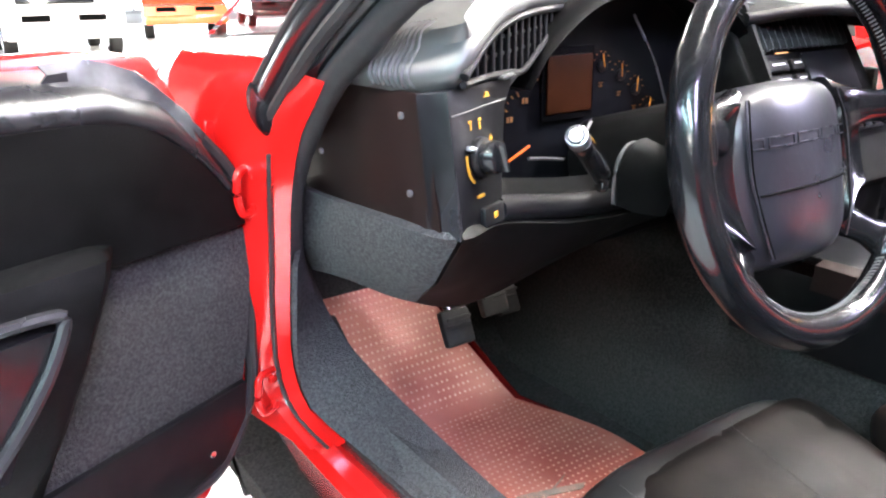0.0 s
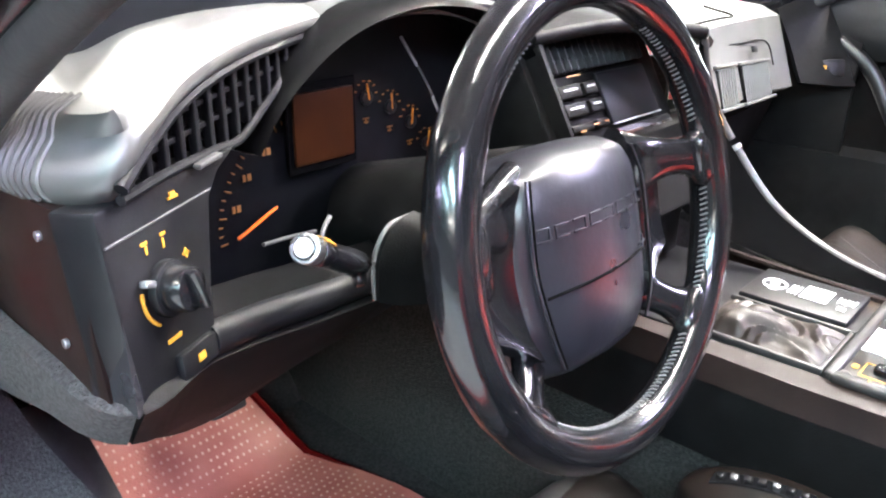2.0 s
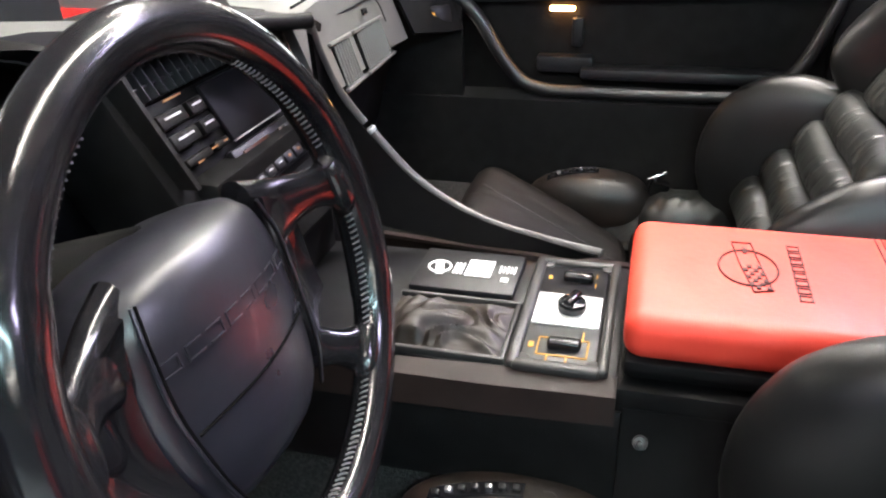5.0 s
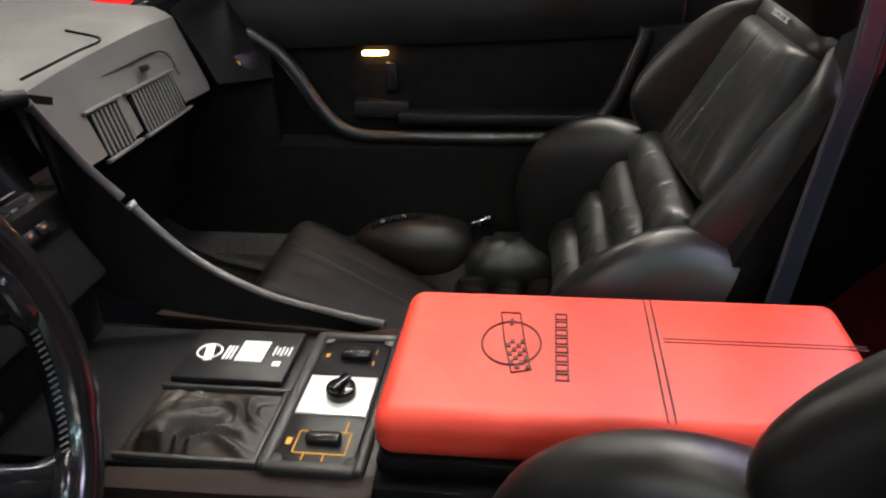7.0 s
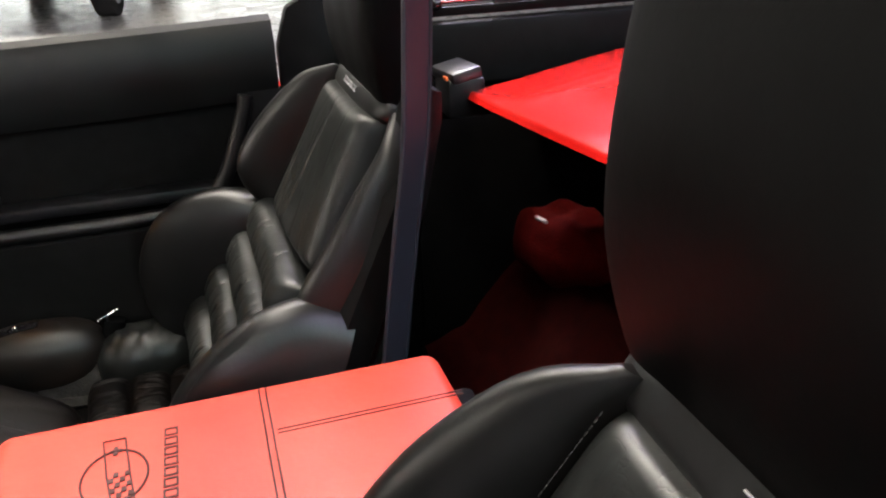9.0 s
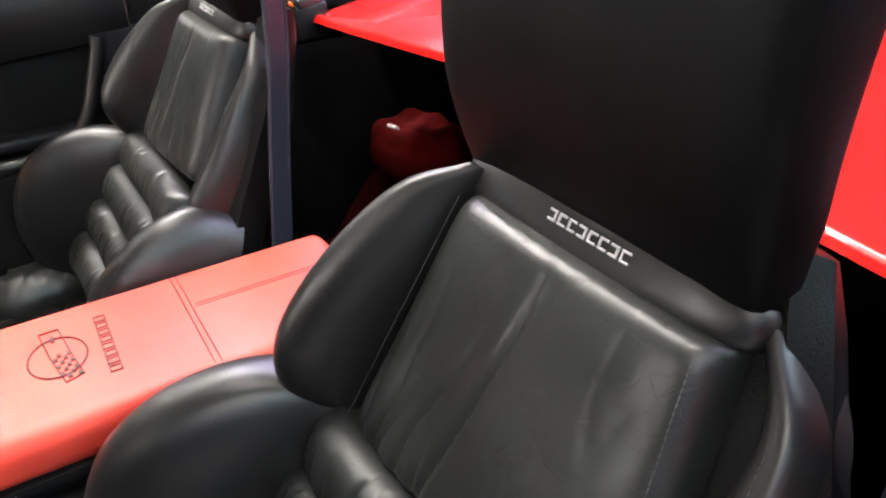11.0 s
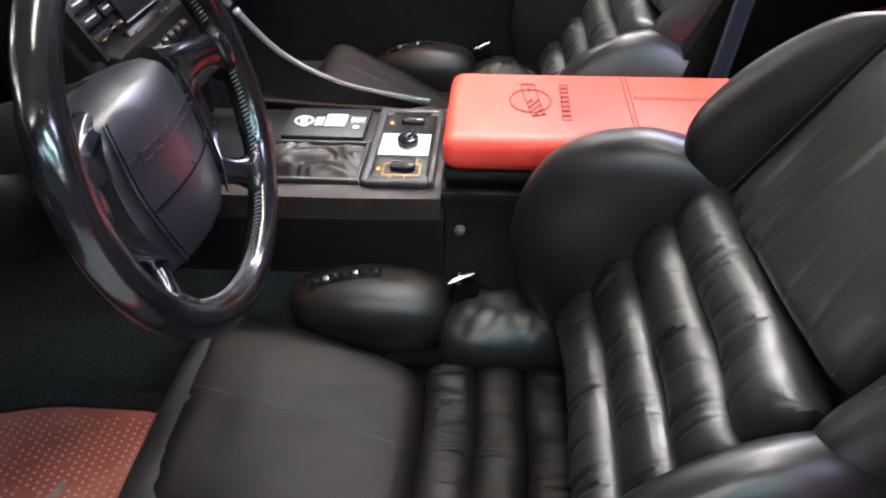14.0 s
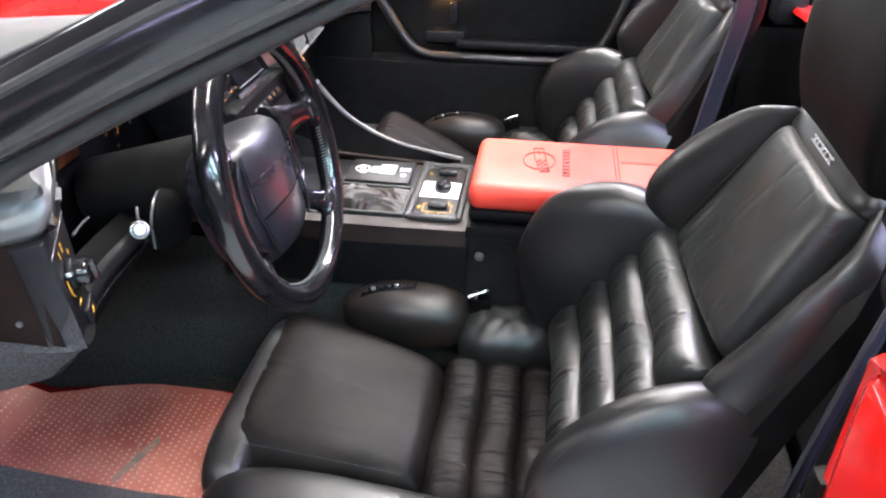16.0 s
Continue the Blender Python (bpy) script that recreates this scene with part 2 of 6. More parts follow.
def smoothed(pts, n):
    """Catmull-Rom through points, n samples in all."""
    p = [Vector(q) for q in pts]
    p = [2 * p[0] - p[1]] + p + [2 * p[-1] - p[-2]]
    out = []
    for k in range(n):
        u = k / (n - 1) * (len(p) - 3)
        i = min(int(u), len(p) - 4)
        t = u - i
        a, b, c, d = p[i:i + 4]
        out.append(0.5 * (2 * b + (c - a) * t + (2 * a - 5 * b + 4 * c - d) * t * t + (3 * b - a - 3 * c + d) * t ** 3))
    return out


def tube(pts, r, seg=10, n=0, up=(0, 0, 1), flat=1.0, r2=None):
    """A swept tube; flat squeezes it along its own normal."""
    pts = smoothed(pts, n) if n else [Vector(p) for p in pts]
    rings = []
    for i, p in enumerate(pts):
        d = (pts[min(i + 1, len(pts) - 1)] - pts[max(i - 1, 0)]).normalized()
        a = d.cross(Vector(up))
        a = a.normalized() if a.length > 1e-4 else d.cross(Vector((1, 0, 0))).normalized()
        b = a.cross(d)
        f = i / max(1, len(pts) - 1)
        rr = r if r2 is None else r + (r2 - r) * f
        rings.append([p + rr * (math.cos(t) * a + flat * math.sin(t) * b) for t in (2 * math.pi * k / seg for k in range(seg))])
    return loft(rings)


def sheet(rows, thick=0.004):
    """A thick skin over a grid of points: the grid, its offset copy, and walls between them."""
    bm = loft([[Vector(p) for p in r] for r in rows], closed=False, caps=False)
    bmesh.ops.recalc_face_normals(bm, faces=bm.faces)
    bm.normal_update()
    bm.verts.ensure_lookup_table()
    edge = [e for e in bm.edges if e.is_boundary]
    faces = bm.faces[:]
    twin = {v: bm.verts.new(v.co - v.normal * thick) for v in bm.verts[:]}
    for f in faces:
        bm.faces.new([twin[v] for v in reversed(f.verts)])
    for e in edge:
        v, w = e.verts
        bm.faces.new((v, w, twin[w], twin[v]))
    return bm


def cushion(m, size, e=3.0, nu=20, nv=14, puff=None):
    """A padded, pillow-like block (a superellipsoid) of a given size, posed by m."""
    rings = []
    for i in range(1, nv):
        v = -math.pi / 2 + math.pi * i / nv
        cz, sz = math.copysign(abs(math.cos(v)) ** (2 / e), math.cos(v)), math.copysign(abs(math.sin(v)) ** (2 / e), math.sin(v))
        ring = []
        for k in range(nu):
            u = 2 * math.pi * k / nu
            cx, sx = math.copysign(abs(math.cos(u)) ** (2 / e), math.cos(u)), math.copysign(abs(math.sin(u)) ** (2 / e), math.sin(u))
            p = Vector((size[0] / 2 * cz * cx, size[1] / 2 * cz * sx, size[2] / 2 * sz))
            ring.append(m @ (puff(p) if puff else p))
        rings.append(ring)
    return loft(rings)


def solid(poly, depth, m=Matrix(), bevel=0.0, seg=2):
    """A flat outline (x, y) with depth along z, its edges rounded."""
    bm = bmesh.new()
    f = bm.faces.new([bm.verts.new((x, y, 0)) for x, y in poly])
    r = bmesh.ops.extrude_face_region(bm, geom=[f])
    bmesh.ops.translate(bm, vec=(0, 0, depth), verts=[v for v in r["geom"] if isinstance(v, bmesh.types.BMVert)])
    if bevel:
        bmesh.ops.bevel(bm, geom=bm.edges[:], offset=bevel, segments=seg, affect="EDGES", profile=0.5)
    bmesh.ops.transform(bm, matrix=m, verts=bm.verts)
    return bm


def joined(bms):
    out = bmesh.new()
    for b in bms:
        me = bpy.data.meshes.new("tmp")
        b.to_mesh(me)
        b.free()
        out.from_mesh(me)
        bpy.data.meshes.remove(me)
    return out


def basis(o, x, y):
    """A pose with its origin at o, x along x and y as near y as can be."""
    x = Vector(x).normalized()
    z = x.cross(Vector(y)).normalized()
    y = z.cross(x)
    return Matrix(((x.x, y.x, z.x, o[0]), (x.y, y.y, z.y, o[1]), (x.z, y.z, z.z, o[2]), (0, 0, 0, 1)))


def disc(r, h, m, seg=28, bevel=0.001):
    bm = bmesh.new()
    bmesh.ops.create_cone(bm, cap_ends=True, segments=seg, radius1=r, radius2=r, depth=h, matrix=Matrix())
    if bevel:
        es = [e for e in bm.edges if abs(e.verts[0].co.z - e.verts[1].co.z) < 1e-6]
        bmesh.ops.bevel(bm, geom=es, offset=bevel, segments=2, affect="EDGES", profile=0.5)
    bmesh.ops.transform(bm, matrix=m, verts=bm.verts)
    return bm


def bars(parent, name, mat, m, items, h=0.0006):
    """Small printed marks: (x, y, w, h) plates on the face posed by m, one mesh."""
    return part(name, joined([rbox((w, d, h), m @ pose(x, y, h / 2), 0) for x, y, w, d in items]), mat, parent, smooth=False)


# ---- the hall ----
GZ = -0.17
part("ground", rbox((70, 70, 0.1), pose(0, 10, GZ - 0.05), 0), CONCRETE, smooth=False)
tagged(bpy.data.objects["ground"], "pale polished concrete showroom floor", "floor", kind="structure")
for nm, sz, at in (("wall_north", (60, 0.3, 6), (0, 30, 2.8)), ("wall_south", (60, 0.3, 6), (0, -14, 2.8)),
                   ("wall_east", (0.3, 44, 6), (24, 8, 2.8)), ("wall_west", (0.3, 44, 6), (-9, 8, 2.8))):
    tagged(part(nm, rbox(sz, pose(*at), 0), WALL if nm in ("wall_north", "wall_east") else DARK_WALL, smooth=False), "painted showroom wall", "wall", kind="structure")
tagged(part("ceiling", rbox((60, 46, 0.2), pose(18, 8, 3.06), 0), CEILING, smooth=False), "dark showroom ceiling", "ceiling", kind="structure")


for nm, m, n in (("window_2", pose(3.0, 29.78, 1.45), 11), ("window_3", pose(23.78, 9.0, 1.45, 0, 0, 90), 11)):
    win = tagged(part(nm, rbox((2.2 * n + 0.3, 0.06, 2.6), m, 0.01), GREY, smooth=False), "long daylit showroom window in a grey frame", "window", kind="structure")
    for k in range(n):
        part("pane", rbox((2.05, 0.05, 2.3), m @ pose(2.2 * (k - (n - 1) / 2), -0.04 if nm == "window_2" else 0.04, 0), 0), DAYLIGHT, win, "daylit glass pane", smooth=False)



def strip_light(lamp, x, y, watts, tint, turn=0):
    """A long ceiling fitting with a glowing diffuser and its lamp just below it."""
    ob = thing("ceiling_light", "long bright fluorescent ceiling light", "ceiling light", group="ceiling lights")
    part("housing", rbox((0.34, 2.6, 0.06), pose(0, 0, 0.05), 0.01), GREY, ob, smooth=False)
    part("diffuser", rbox((0.3, 2.5, 0.04), pose(0, 0, 0), 0.01), lamp, ob, "glowing white diffuser", smooth=False)
    tube_light = bpy.data.lights.new("tube_light", "AREA")
    tube_light.shape, tube_light.size, tube_light.size_y = "RECTANGLE", 0.3, 2.5
    tube_light.energy, tube_light.color = watts, tint
    la = new("tube_light", tube_light)
    la.location = (0, 0, -0.03)
    la.parent = ob
    ob.matrix_basis = pose(x, y, 2.9, 0, 0, turn)


WARM, COOL, VIOLET = (1.0, 0.96, 0.90), (0.66, 0.90, 1.0), (0.72, 0.68, 1.0)
strip_light(LAMP, 1.9, 0.0, 230, WARM)
strip_light(LAMP, 0.3, -0.2, 60, WARM, 90)

for x, y in ((-2.0, 6.4), (1.2, 7.2)):
    strip_light(LAMP, x, y, 150, WARM)
for x, y in ((-0.6, 10.8), (2.6, 11.2), (5.0, 14.5), (1.2, 16.5), (9.0, 2.0)):
    strip_light(LAMP, x, y, 240, WARM)
strip_light(LAMP_VIOLET, -1.5, -3.0, 110, VIOLET)
strip_light(LAMP_COOL, -3.2, -2.2, 120, COOL)
strip_light(LAMP, -2.9, 0.9, 45, WARM, 20)
strip_light(LAMP_COOL, -4.6, -0.8, 45, COOL)
strip_light(LAMP_VIOLET, -5.6, 1.8, 40, VIOLET)
strip_light(LAMP, -5.0, -4.0, 45, WARM, 40)
strip_light(LAMP_VIOLET, 2.6, -1.8, 190, VIOLET, 30)


def parked_car(name, label, paint, at, turn):
    """A low coupe seen from the front, far off."""
    ob = thing(name, label, "car", group="cars in the hall")
    prof = [(-2.3, 0.35), (-2.25, 0.72), (-1.2, 0.86), (-0.35, 1.28), (0.75, 1.28), (1.7, 0.92), (2.25, 0.85), (2.3, 0.35)]
    rings = []
    for f, w in ((-1, 0.86), (-0.86, 0.92), (0, 0.95), (0.86, 0.92), (1, 0.86)):
        rings.append([Vector((f * 0.92 * (0.72 if z > 1.0 else 1.0), y, z)) for y, z in prof])
    part("body", loft(rings), paint, ob)
    part("windscreen", rbox((1.24, 0.95, 0.02), pose(0, -0.79, 1.085, 26, 0, 0), 0.005), GLOSS, ob, "dark windscreen")
    for x in (-0.42, 0.42):
        part("grille", rbox((0.42, 0.04, 0.1), pose(x, -2.29, 0.66), 0.02), DARK, ob)
    part("bumper", rbox((1.8, 0.16, 0.2), pose(0, -2.28, 0.42), 0.06), paint, ob)
    for x in (-0.82, 0.82):
        for y in (-1.4, 1.35):
            w = part("wheel", disc(0.33, 0.22, pose(x, y, 0.33, 0, 90, 0), 24, 0.03), RUBBER, ob)
            part("rim", disc(0.2, 0.23, pose(x, y, 0.33, 0, 90, 0), 20, 0.01), CHROME, w)
    ob.matrix_basis = pose(*at, 0, 0, turn)
    return ob


WHITE_PAINT = material("white_paint", (0.8, 0.8, 0.79), 0.25, color2=(0.74, 0.74, 0.73), scale=3, coat=0.8)
ORANGE_PAINT = material("orange_paint", (0.75, 0.12, 0.02), 0.25, color2=(0.7, 0.1, 0.02), scale=3, coat=0.8)
BLUE_PAINT = material("blue_paint", (0.02, 0.05, 0.3), 0.25, color2=(0.02, 0.04, 0.24), scale=3, coat=0.8)
DARK_PAINT = material("dark_paint", (0.03, 0.03, 0.035), 0.25, color2=(0.04, 0.04, 0.045), scale=3, coat=0.8)
parked_car("parked_car", "white low coupe parked on the showroom floor", WHITE_PAINT, (1.55, 16.3, GZ), -4)
parked_car("parked_car", "orange coupe parked on the showroom floor", ORANGE_PAINT, (5.2, 20.5, GZ), -14)
parked_car("parked_car", "dark coupe parked at the far wall", DARK_PAINT, (9.3, 24.5, GZ), -14)
parked_car("parked_car", "blue car parked behind a white coupe", BLUE_PAINT, (-1.2, 21.5, GZ), 0)
parked_car("parked_car", "red coupe parked beside the open car", RED_PAINT, (-1.5, 10.2, GZ), 2)
parked_car("parked_car", "dark car parked across the hall", DARK_PAINT, (10.5, 1.2, GZ), 80)
parked_car("parked_car", "red coupe parked across the hall", RED_PAINT, (9.6, 5.6, GZ), 80)

# ---- the car's shell ----
S = "structure"


def setting(name, bm, mat, label, category, smooth=True):
    return tagged(part(name, bm, mat, smooth=smooth), label, category, kind=S)


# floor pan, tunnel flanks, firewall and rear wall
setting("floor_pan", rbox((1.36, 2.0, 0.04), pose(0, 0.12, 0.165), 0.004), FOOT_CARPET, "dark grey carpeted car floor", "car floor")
setting("firewall", rbox((1.30, 0.05, 0.48), pose(0, 1.08, 0.40), 0.01), DARK, "carpeted firewall, near-black for shade", "firewall")
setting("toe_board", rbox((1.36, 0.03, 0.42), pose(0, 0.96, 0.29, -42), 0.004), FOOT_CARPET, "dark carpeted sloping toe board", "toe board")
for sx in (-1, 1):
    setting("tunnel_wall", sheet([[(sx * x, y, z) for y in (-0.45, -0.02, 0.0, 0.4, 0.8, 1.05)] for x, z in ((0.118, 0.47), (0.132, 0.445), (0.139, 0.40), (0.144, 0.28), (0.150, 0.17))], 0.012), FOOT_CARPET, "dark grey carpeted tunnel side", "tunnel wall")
# sills: carpeted inner slope, red painted outer strip, tucked rocker
for sx in (-1, 1):
    prof = [(0.53, 0.17), (0.545, 0.30), (0.575, 0.375), (0.62, 0.392), (0.652, 0.372)]
    rings = [[Vector((sx * x, y, z)) for x, z in prof + [(0.60, 0.17)]] for y in (-0.46, -0.3, 0.1, 0.42, 0.62, 0.95)]
    # the passenger side takes the darker carpet, to stand in for its shade
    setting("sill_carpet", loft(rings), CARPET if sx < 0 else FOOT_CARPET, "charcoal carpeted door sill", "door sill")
    prof = [(0.652, 0.366), (0.668, 0.372), (0.684, 0.366), (0.69, 0.352), (0.672, 0.30), (0.60, 0.12), (0.5, -0.02), (0.5, 0.1), (0.60, 0.3)]
    if sx > 0:
        prof = [(x, z - 0.08) for x, z in prof]
    rings = [[Vector((sx * x, y, z)) for x, z in prof] for y in (-0.45, 0.1, 0.42, 0.64)]
    setting("rocker", loft(rings), RED_PAINT, "glossy red painted sill edge", "rocker panel")
    # hinge pillar, rising at the front of the opening
    inn = smoothed([(0.690, 0.44, 0.775), (0.690, 0.465, 0.751), (0.690, 0.501, 0.716), (0.690, 0.531, 0.656), (0.690, 0.545, 0.595), (0.688, 0.565, 0.522), (0.682, 0.585, 0.452), (0.672, 0.575, 0.396), (0.655, 0.52, 0.372)], 18)
    out = smoothed([(0.70, 0.56, 0.79), (0.712, 0.575, 0.763), (0.714, 0.59, 0.715), (0.714, 0.585, 0.67), (0.714, 0.59, 0.60), (0.714, 0.605, 0.515), (0.708, 0.615, 0.42), (0.698, 0.59, 0.385), (0.688, 0.54, 0.365)], 18)
    rings = []
    for p, q in zip(inn, out):
        m1 = p * 0.62 + q * 0.38 + Vector((0.004, -0.010, 0))
        m2 = p * 0.45 + q * 0.55 + Vector((-0.002, 0.006, 0))
        rings.append([Vector((sx * v.x, v.y, v.z)) for v in (p + Vector((-0.03, 0.10, 0)), p + Vector((-0.006, 0.02, 0)), p, m1, m2, q, q + Vector((0.01, 0.03, 0)), q + Vector((0.03, 0.14, 0)))])
    setting("hinge_pillar", loft(rings), RED_PAINT, "glossy red painted door hinge pillar", "hinge pillar")
    groove = [p * 0.5 + q * 0.5 + Vector((0.002, -0.007, 0)) for p, q in zip(inn, out) if p.z < 0.72]
    setting("pillar_seam", tube([(sx * v.x, v.y, v.z) for v in groove], 0.0024, 6, 40), RUBBER, "thin dark seam along the hinge pillar", "seam")
    low = [p for p in inn if p.z < 0.60]
    swp = smoothed([(0.640, 0.640, 0.60), (0.632, 0.645, 0.54), (0.618, 0.635, 0.48), (0.600, 0.60, 0.43), (0.585, 0.52, 0.395)], len(low))
    low = low + [Vector((0.654, y, 0.374)) for y in (0.42, 0.25, 0.0, -0.3)]
    swp = swp + [Vector((0.568, 0.42, 0.362)), Vector((0.556, 0.25, 0.335)), Vector((0.550, 0.0, 0.32)), Vector((0.550, -0.3, 0.32))]
    # passenger sweep and kick panel also carry shade as the darker carpet
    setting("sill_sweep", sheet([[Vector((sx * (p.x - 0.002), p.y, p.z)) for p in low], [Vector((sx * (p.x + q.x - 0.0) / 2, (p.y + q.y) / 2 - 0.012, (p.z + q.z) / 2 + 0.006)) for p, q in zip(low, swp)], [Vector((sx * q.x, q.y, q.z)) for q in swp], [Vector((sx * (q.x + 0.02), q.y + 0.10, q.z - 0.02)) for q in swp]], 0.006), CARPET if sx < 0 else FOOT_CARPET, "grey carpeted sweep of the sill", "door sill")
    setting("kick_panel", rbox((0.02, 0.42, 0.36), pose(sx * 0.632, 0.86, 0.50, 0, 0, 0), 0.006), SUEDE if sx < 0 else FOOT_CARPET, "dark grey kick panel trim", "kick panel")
    # rubber weather strip along the opening
    wsp = [(0.668, 0.60, 0.46), (0.672, 0.60, 0.52), (0.676, 0.575, 0.60), (0.678, 0.55, 0.67), (0.678, 0.51, 0.72), (0.678, 0.46, 0.765), (0.675, 0.41, 0.80), (0.662, 0.30, 0.868), (0.640, 0.16, 0.938), (0.60, 0.0, 1.012), (0.55, -0.15, 1.068)]
    setting("weather_strip", tube([(sx * x, y, z) for x, y, z in wsp], 0.013, 10, 24), RUBBER, "black rubber door seal", "weather strip")
    # windscreen pillar
    ap = [(0.68, 0.56, 0.745), (0.675, 0.42, 0.84), (0.655, 0.22, 0.945), (0.61, 0.0, 1.045), (0.56, -0.16, 1.10)]
    setting("pillar_foot", cushion(pose(sx * 0.682, 0.56, 0.745, 35), (0.06, 0.075, 0.06), 2.6), GLOSS, "black glossy foot of the windscreen pillar", "windscreen pillar")
    for dx, dy, dz, r in ((0.020, -0.012, -0.016, 0.007), (0.024, 0.010, 0.012, 0.005)):
        setting("pillar_seal", tube([(sx * (x + dx), y + dy, z + dz) for x, y, z in ap], r, 8, 26), RUBBER, "ridged black rubber seal along the pillar", "weather strip")
    part("windscreen_pillar", tube([(sx * x, y, z) for x, y, z in ap], 0.029, 16, 26, flat=1.1), GLOSS)
    tagged(bpy.context.scene.collection.objects[-1], "black padded windscreen pillar", "windscreen pillar", kind=S)
setting("windscreen_header", tube([(-0.56, -0.16, 1.10), (0, -0.20, 1.12), (0.56, -0.16, 1.10)], 0.03, 12, 16), VINYL, "black windscreen header rail", "header rail")
ws = setting("window_1", sheet([[(x * f, y, z) for x in (-0.64, -0.32, 0, 0.32, 0.64)] for f, y, z in ((1.04, 0.80, 0.80), (1.02, 0.48, 0.93), (0.94, 0.1, 1.05), (0.85, -0.14, 1.10))], 0.005), GLASS, "curved clear windscreen", "windscreen")
ws.visible_shadow = False
# red bonnet and fender beyond the dash
rows = []
for y, zc, w in ((0.66, 0.715, 0.74), (0.80, 0.745, 0.73), (1.1, 0.755, 0.68), (1.5, 0.73, 0.60), (1.9, 0.66, 0.52), (2.2, 0.5, 0.42)):
    rows.append([Vector((w * k, y + 0.05 * (1 - k * k), zc + d)) for k, d in ((-1.1, -0.20), (-1, -0.06), (-0.86, 0.015), (-0.6, -0.01), (0, 0.01), (0.6, -0.01), (0.86, 0.015), (1, -0.06), (1.1, -0.20))])
setting("bonnet", sheet(rows, 0.01), RED_PAINT, "glossy red bonnet and front wings", "bonnet")
# rear deck, rear wall and the well behind the seats
rows = []
for v, y in enumerate((0.003, 0.0, -0.002, -0.006, -0.03, -0.10, -0.20, -0.32, -0.50, -0.9, -1.4)):
    w = 0.541 + 0.20 * min(0.45, -min(0, y))
    lift = (-0.011, -0.006, -0.002, 0.0, 0.003, 0.012, 0.024, 0.036, 0.045, 0.04, -0.05)[v]
    row = []
    for u in range(33):
        f = -1 + u / 16
        strip = max(0.0, (abs(f) - 0.86) / 0.14)
        row.append((f * w, -0.602 - 0.075 * (1 - abs(f)) ** 1.2 * (1 if v < 8 else 0.3) + y, 0.744 + lift + 0.010 * (1 - f * f) * min(1, -y * 8 if y < 0 else 0) - 0.006 * strip * min(1, max(0, -y) * 20)))
    rows.append(row)
setting("rear_deck", sheet(rows, 0.008), RED_PAINT, "glossy red rear deck behind the seats", "rear deck")
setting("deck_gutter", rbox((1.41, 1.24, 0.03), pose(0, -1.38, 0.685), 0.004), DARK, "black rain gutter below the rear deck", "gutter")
# wall and floor of the well are coloured as if in full shade
setting("rear_wall", rbox((1.36, 0.03, 0.55), pose(0, -1.15, 0.45), 0.01), DARK, "rear storage well wall, near-black for shade", "rear wall")
setting("storage_floor", rbox((1.3, 0.62, 0.04), pose(0, -0.86, 0.22), 0.005), DARK, "carpeted storage floor, near-black for shade", "storage floor")
for sx in (-1, 1):
    setting("quarter_panel", rbox((0.03, 0.9, 0.55), pose(sx * 0.68, -1.0, 0.46), 0.01), VINYL, "black inner quarter trim", "quarter panel")
    setting("door_jamb", rbox((0.125, 0.20, 0.52), pose(sx * 0.775, -0.448, 0.52 if sx < 0 else 0.40), 0.02, 3), RED_PAINT, "red painted rear door jamb", "door jamb")
    setting("lock_pillar", rbox((0.03, 0.28, 0.50), pose(sx * 0.695, -0.49, 0.40), 0.012), VINYL, "black door lock pillar trim", "lock pillar")
    top = 0.80 if sx < 0 else 0.70
    setting("rear_wing", sheet([[(sx * 0.72, y, 0.30), (sx * 0.84, y, 0.42), (sx * 0.87, y, 0.60), (sx * 0.84, y, 0.72), (sx * 0.80, y, top - 0.012 - d), (sx * 0.75, y, top - d), (sx * 0.715, y, top - 0.012 - d), (sx * 0.71, y, 0.66)] for y, d in ((-0.352, 0.006), (-0.36, 0), (-0.5, 0), (-0.8, 0), (-1.3, 0.02), (-2.0, 0.1))], 0.012), RED_PAINT, "glossy red rear wing", "rear wing")
    setting("rear_pillar_trim", solid([(-0.345, 0.40), (-0.345, 0.80), (-0.365, 0.86), (-0.42, 0.89), (-0.52, 0.80), (-0.52, 0.40)], 0.03, basis((sx * 0.712, 0, 0), (0, 1, 0), (0, 0, 1)), 0.006) if sx > 0 else rbox((0.03, 0.1, 0.3), pose(-0.71, -0.47, 0.55), 0.008), VINYL, "black trim of the rear pillar", "pillar trim")
    setting("side_frame", rbox((0.04, 0.80, 0.17), pose(sx * 0.685, -0.85, 0.74 if sx > 0 else 0.66), 0.012), VINYL, "black trim panel beside the rear deck", "trim panel")


# ---- dashboard ----
dash = thing("dashboard", "black vinyl dashboard with a hooded instrument cluster", "dashboard")
# grille of the side outlet: an upright plane running inwards and away from the door
GA, GD = Vector((-0.635, 0.32, 0.78)), Vector((0.853, 0.522, 0))
GN = Vector((0.522, -0.853, 0))


def gp(u, v, n=0.0):
    return GA + GD * u + Vector((0, 0, v)) + GN * n


UPPER = [(0.0, 0.004), (0.026, 0.018), (0.058, 0.031), (0.093, 0.039), (0.149, 0.045), (0.228, 0.047), (0.325, 0.047)]
LOWER = [(0.0, -0.002), (0.051, -0.001), (0.106, -0.003), (0.143, -0.005), (0.19, 0.010), (0.249, 0.029), (0.325, 0.043)]


def span(c, u):
    for (a, va), (b, vb) in zip(c, c[1:]):
        if a <= u <= b:
            return va + (vb - va) * (u - a) / (b - a)
    return c[-1][1]


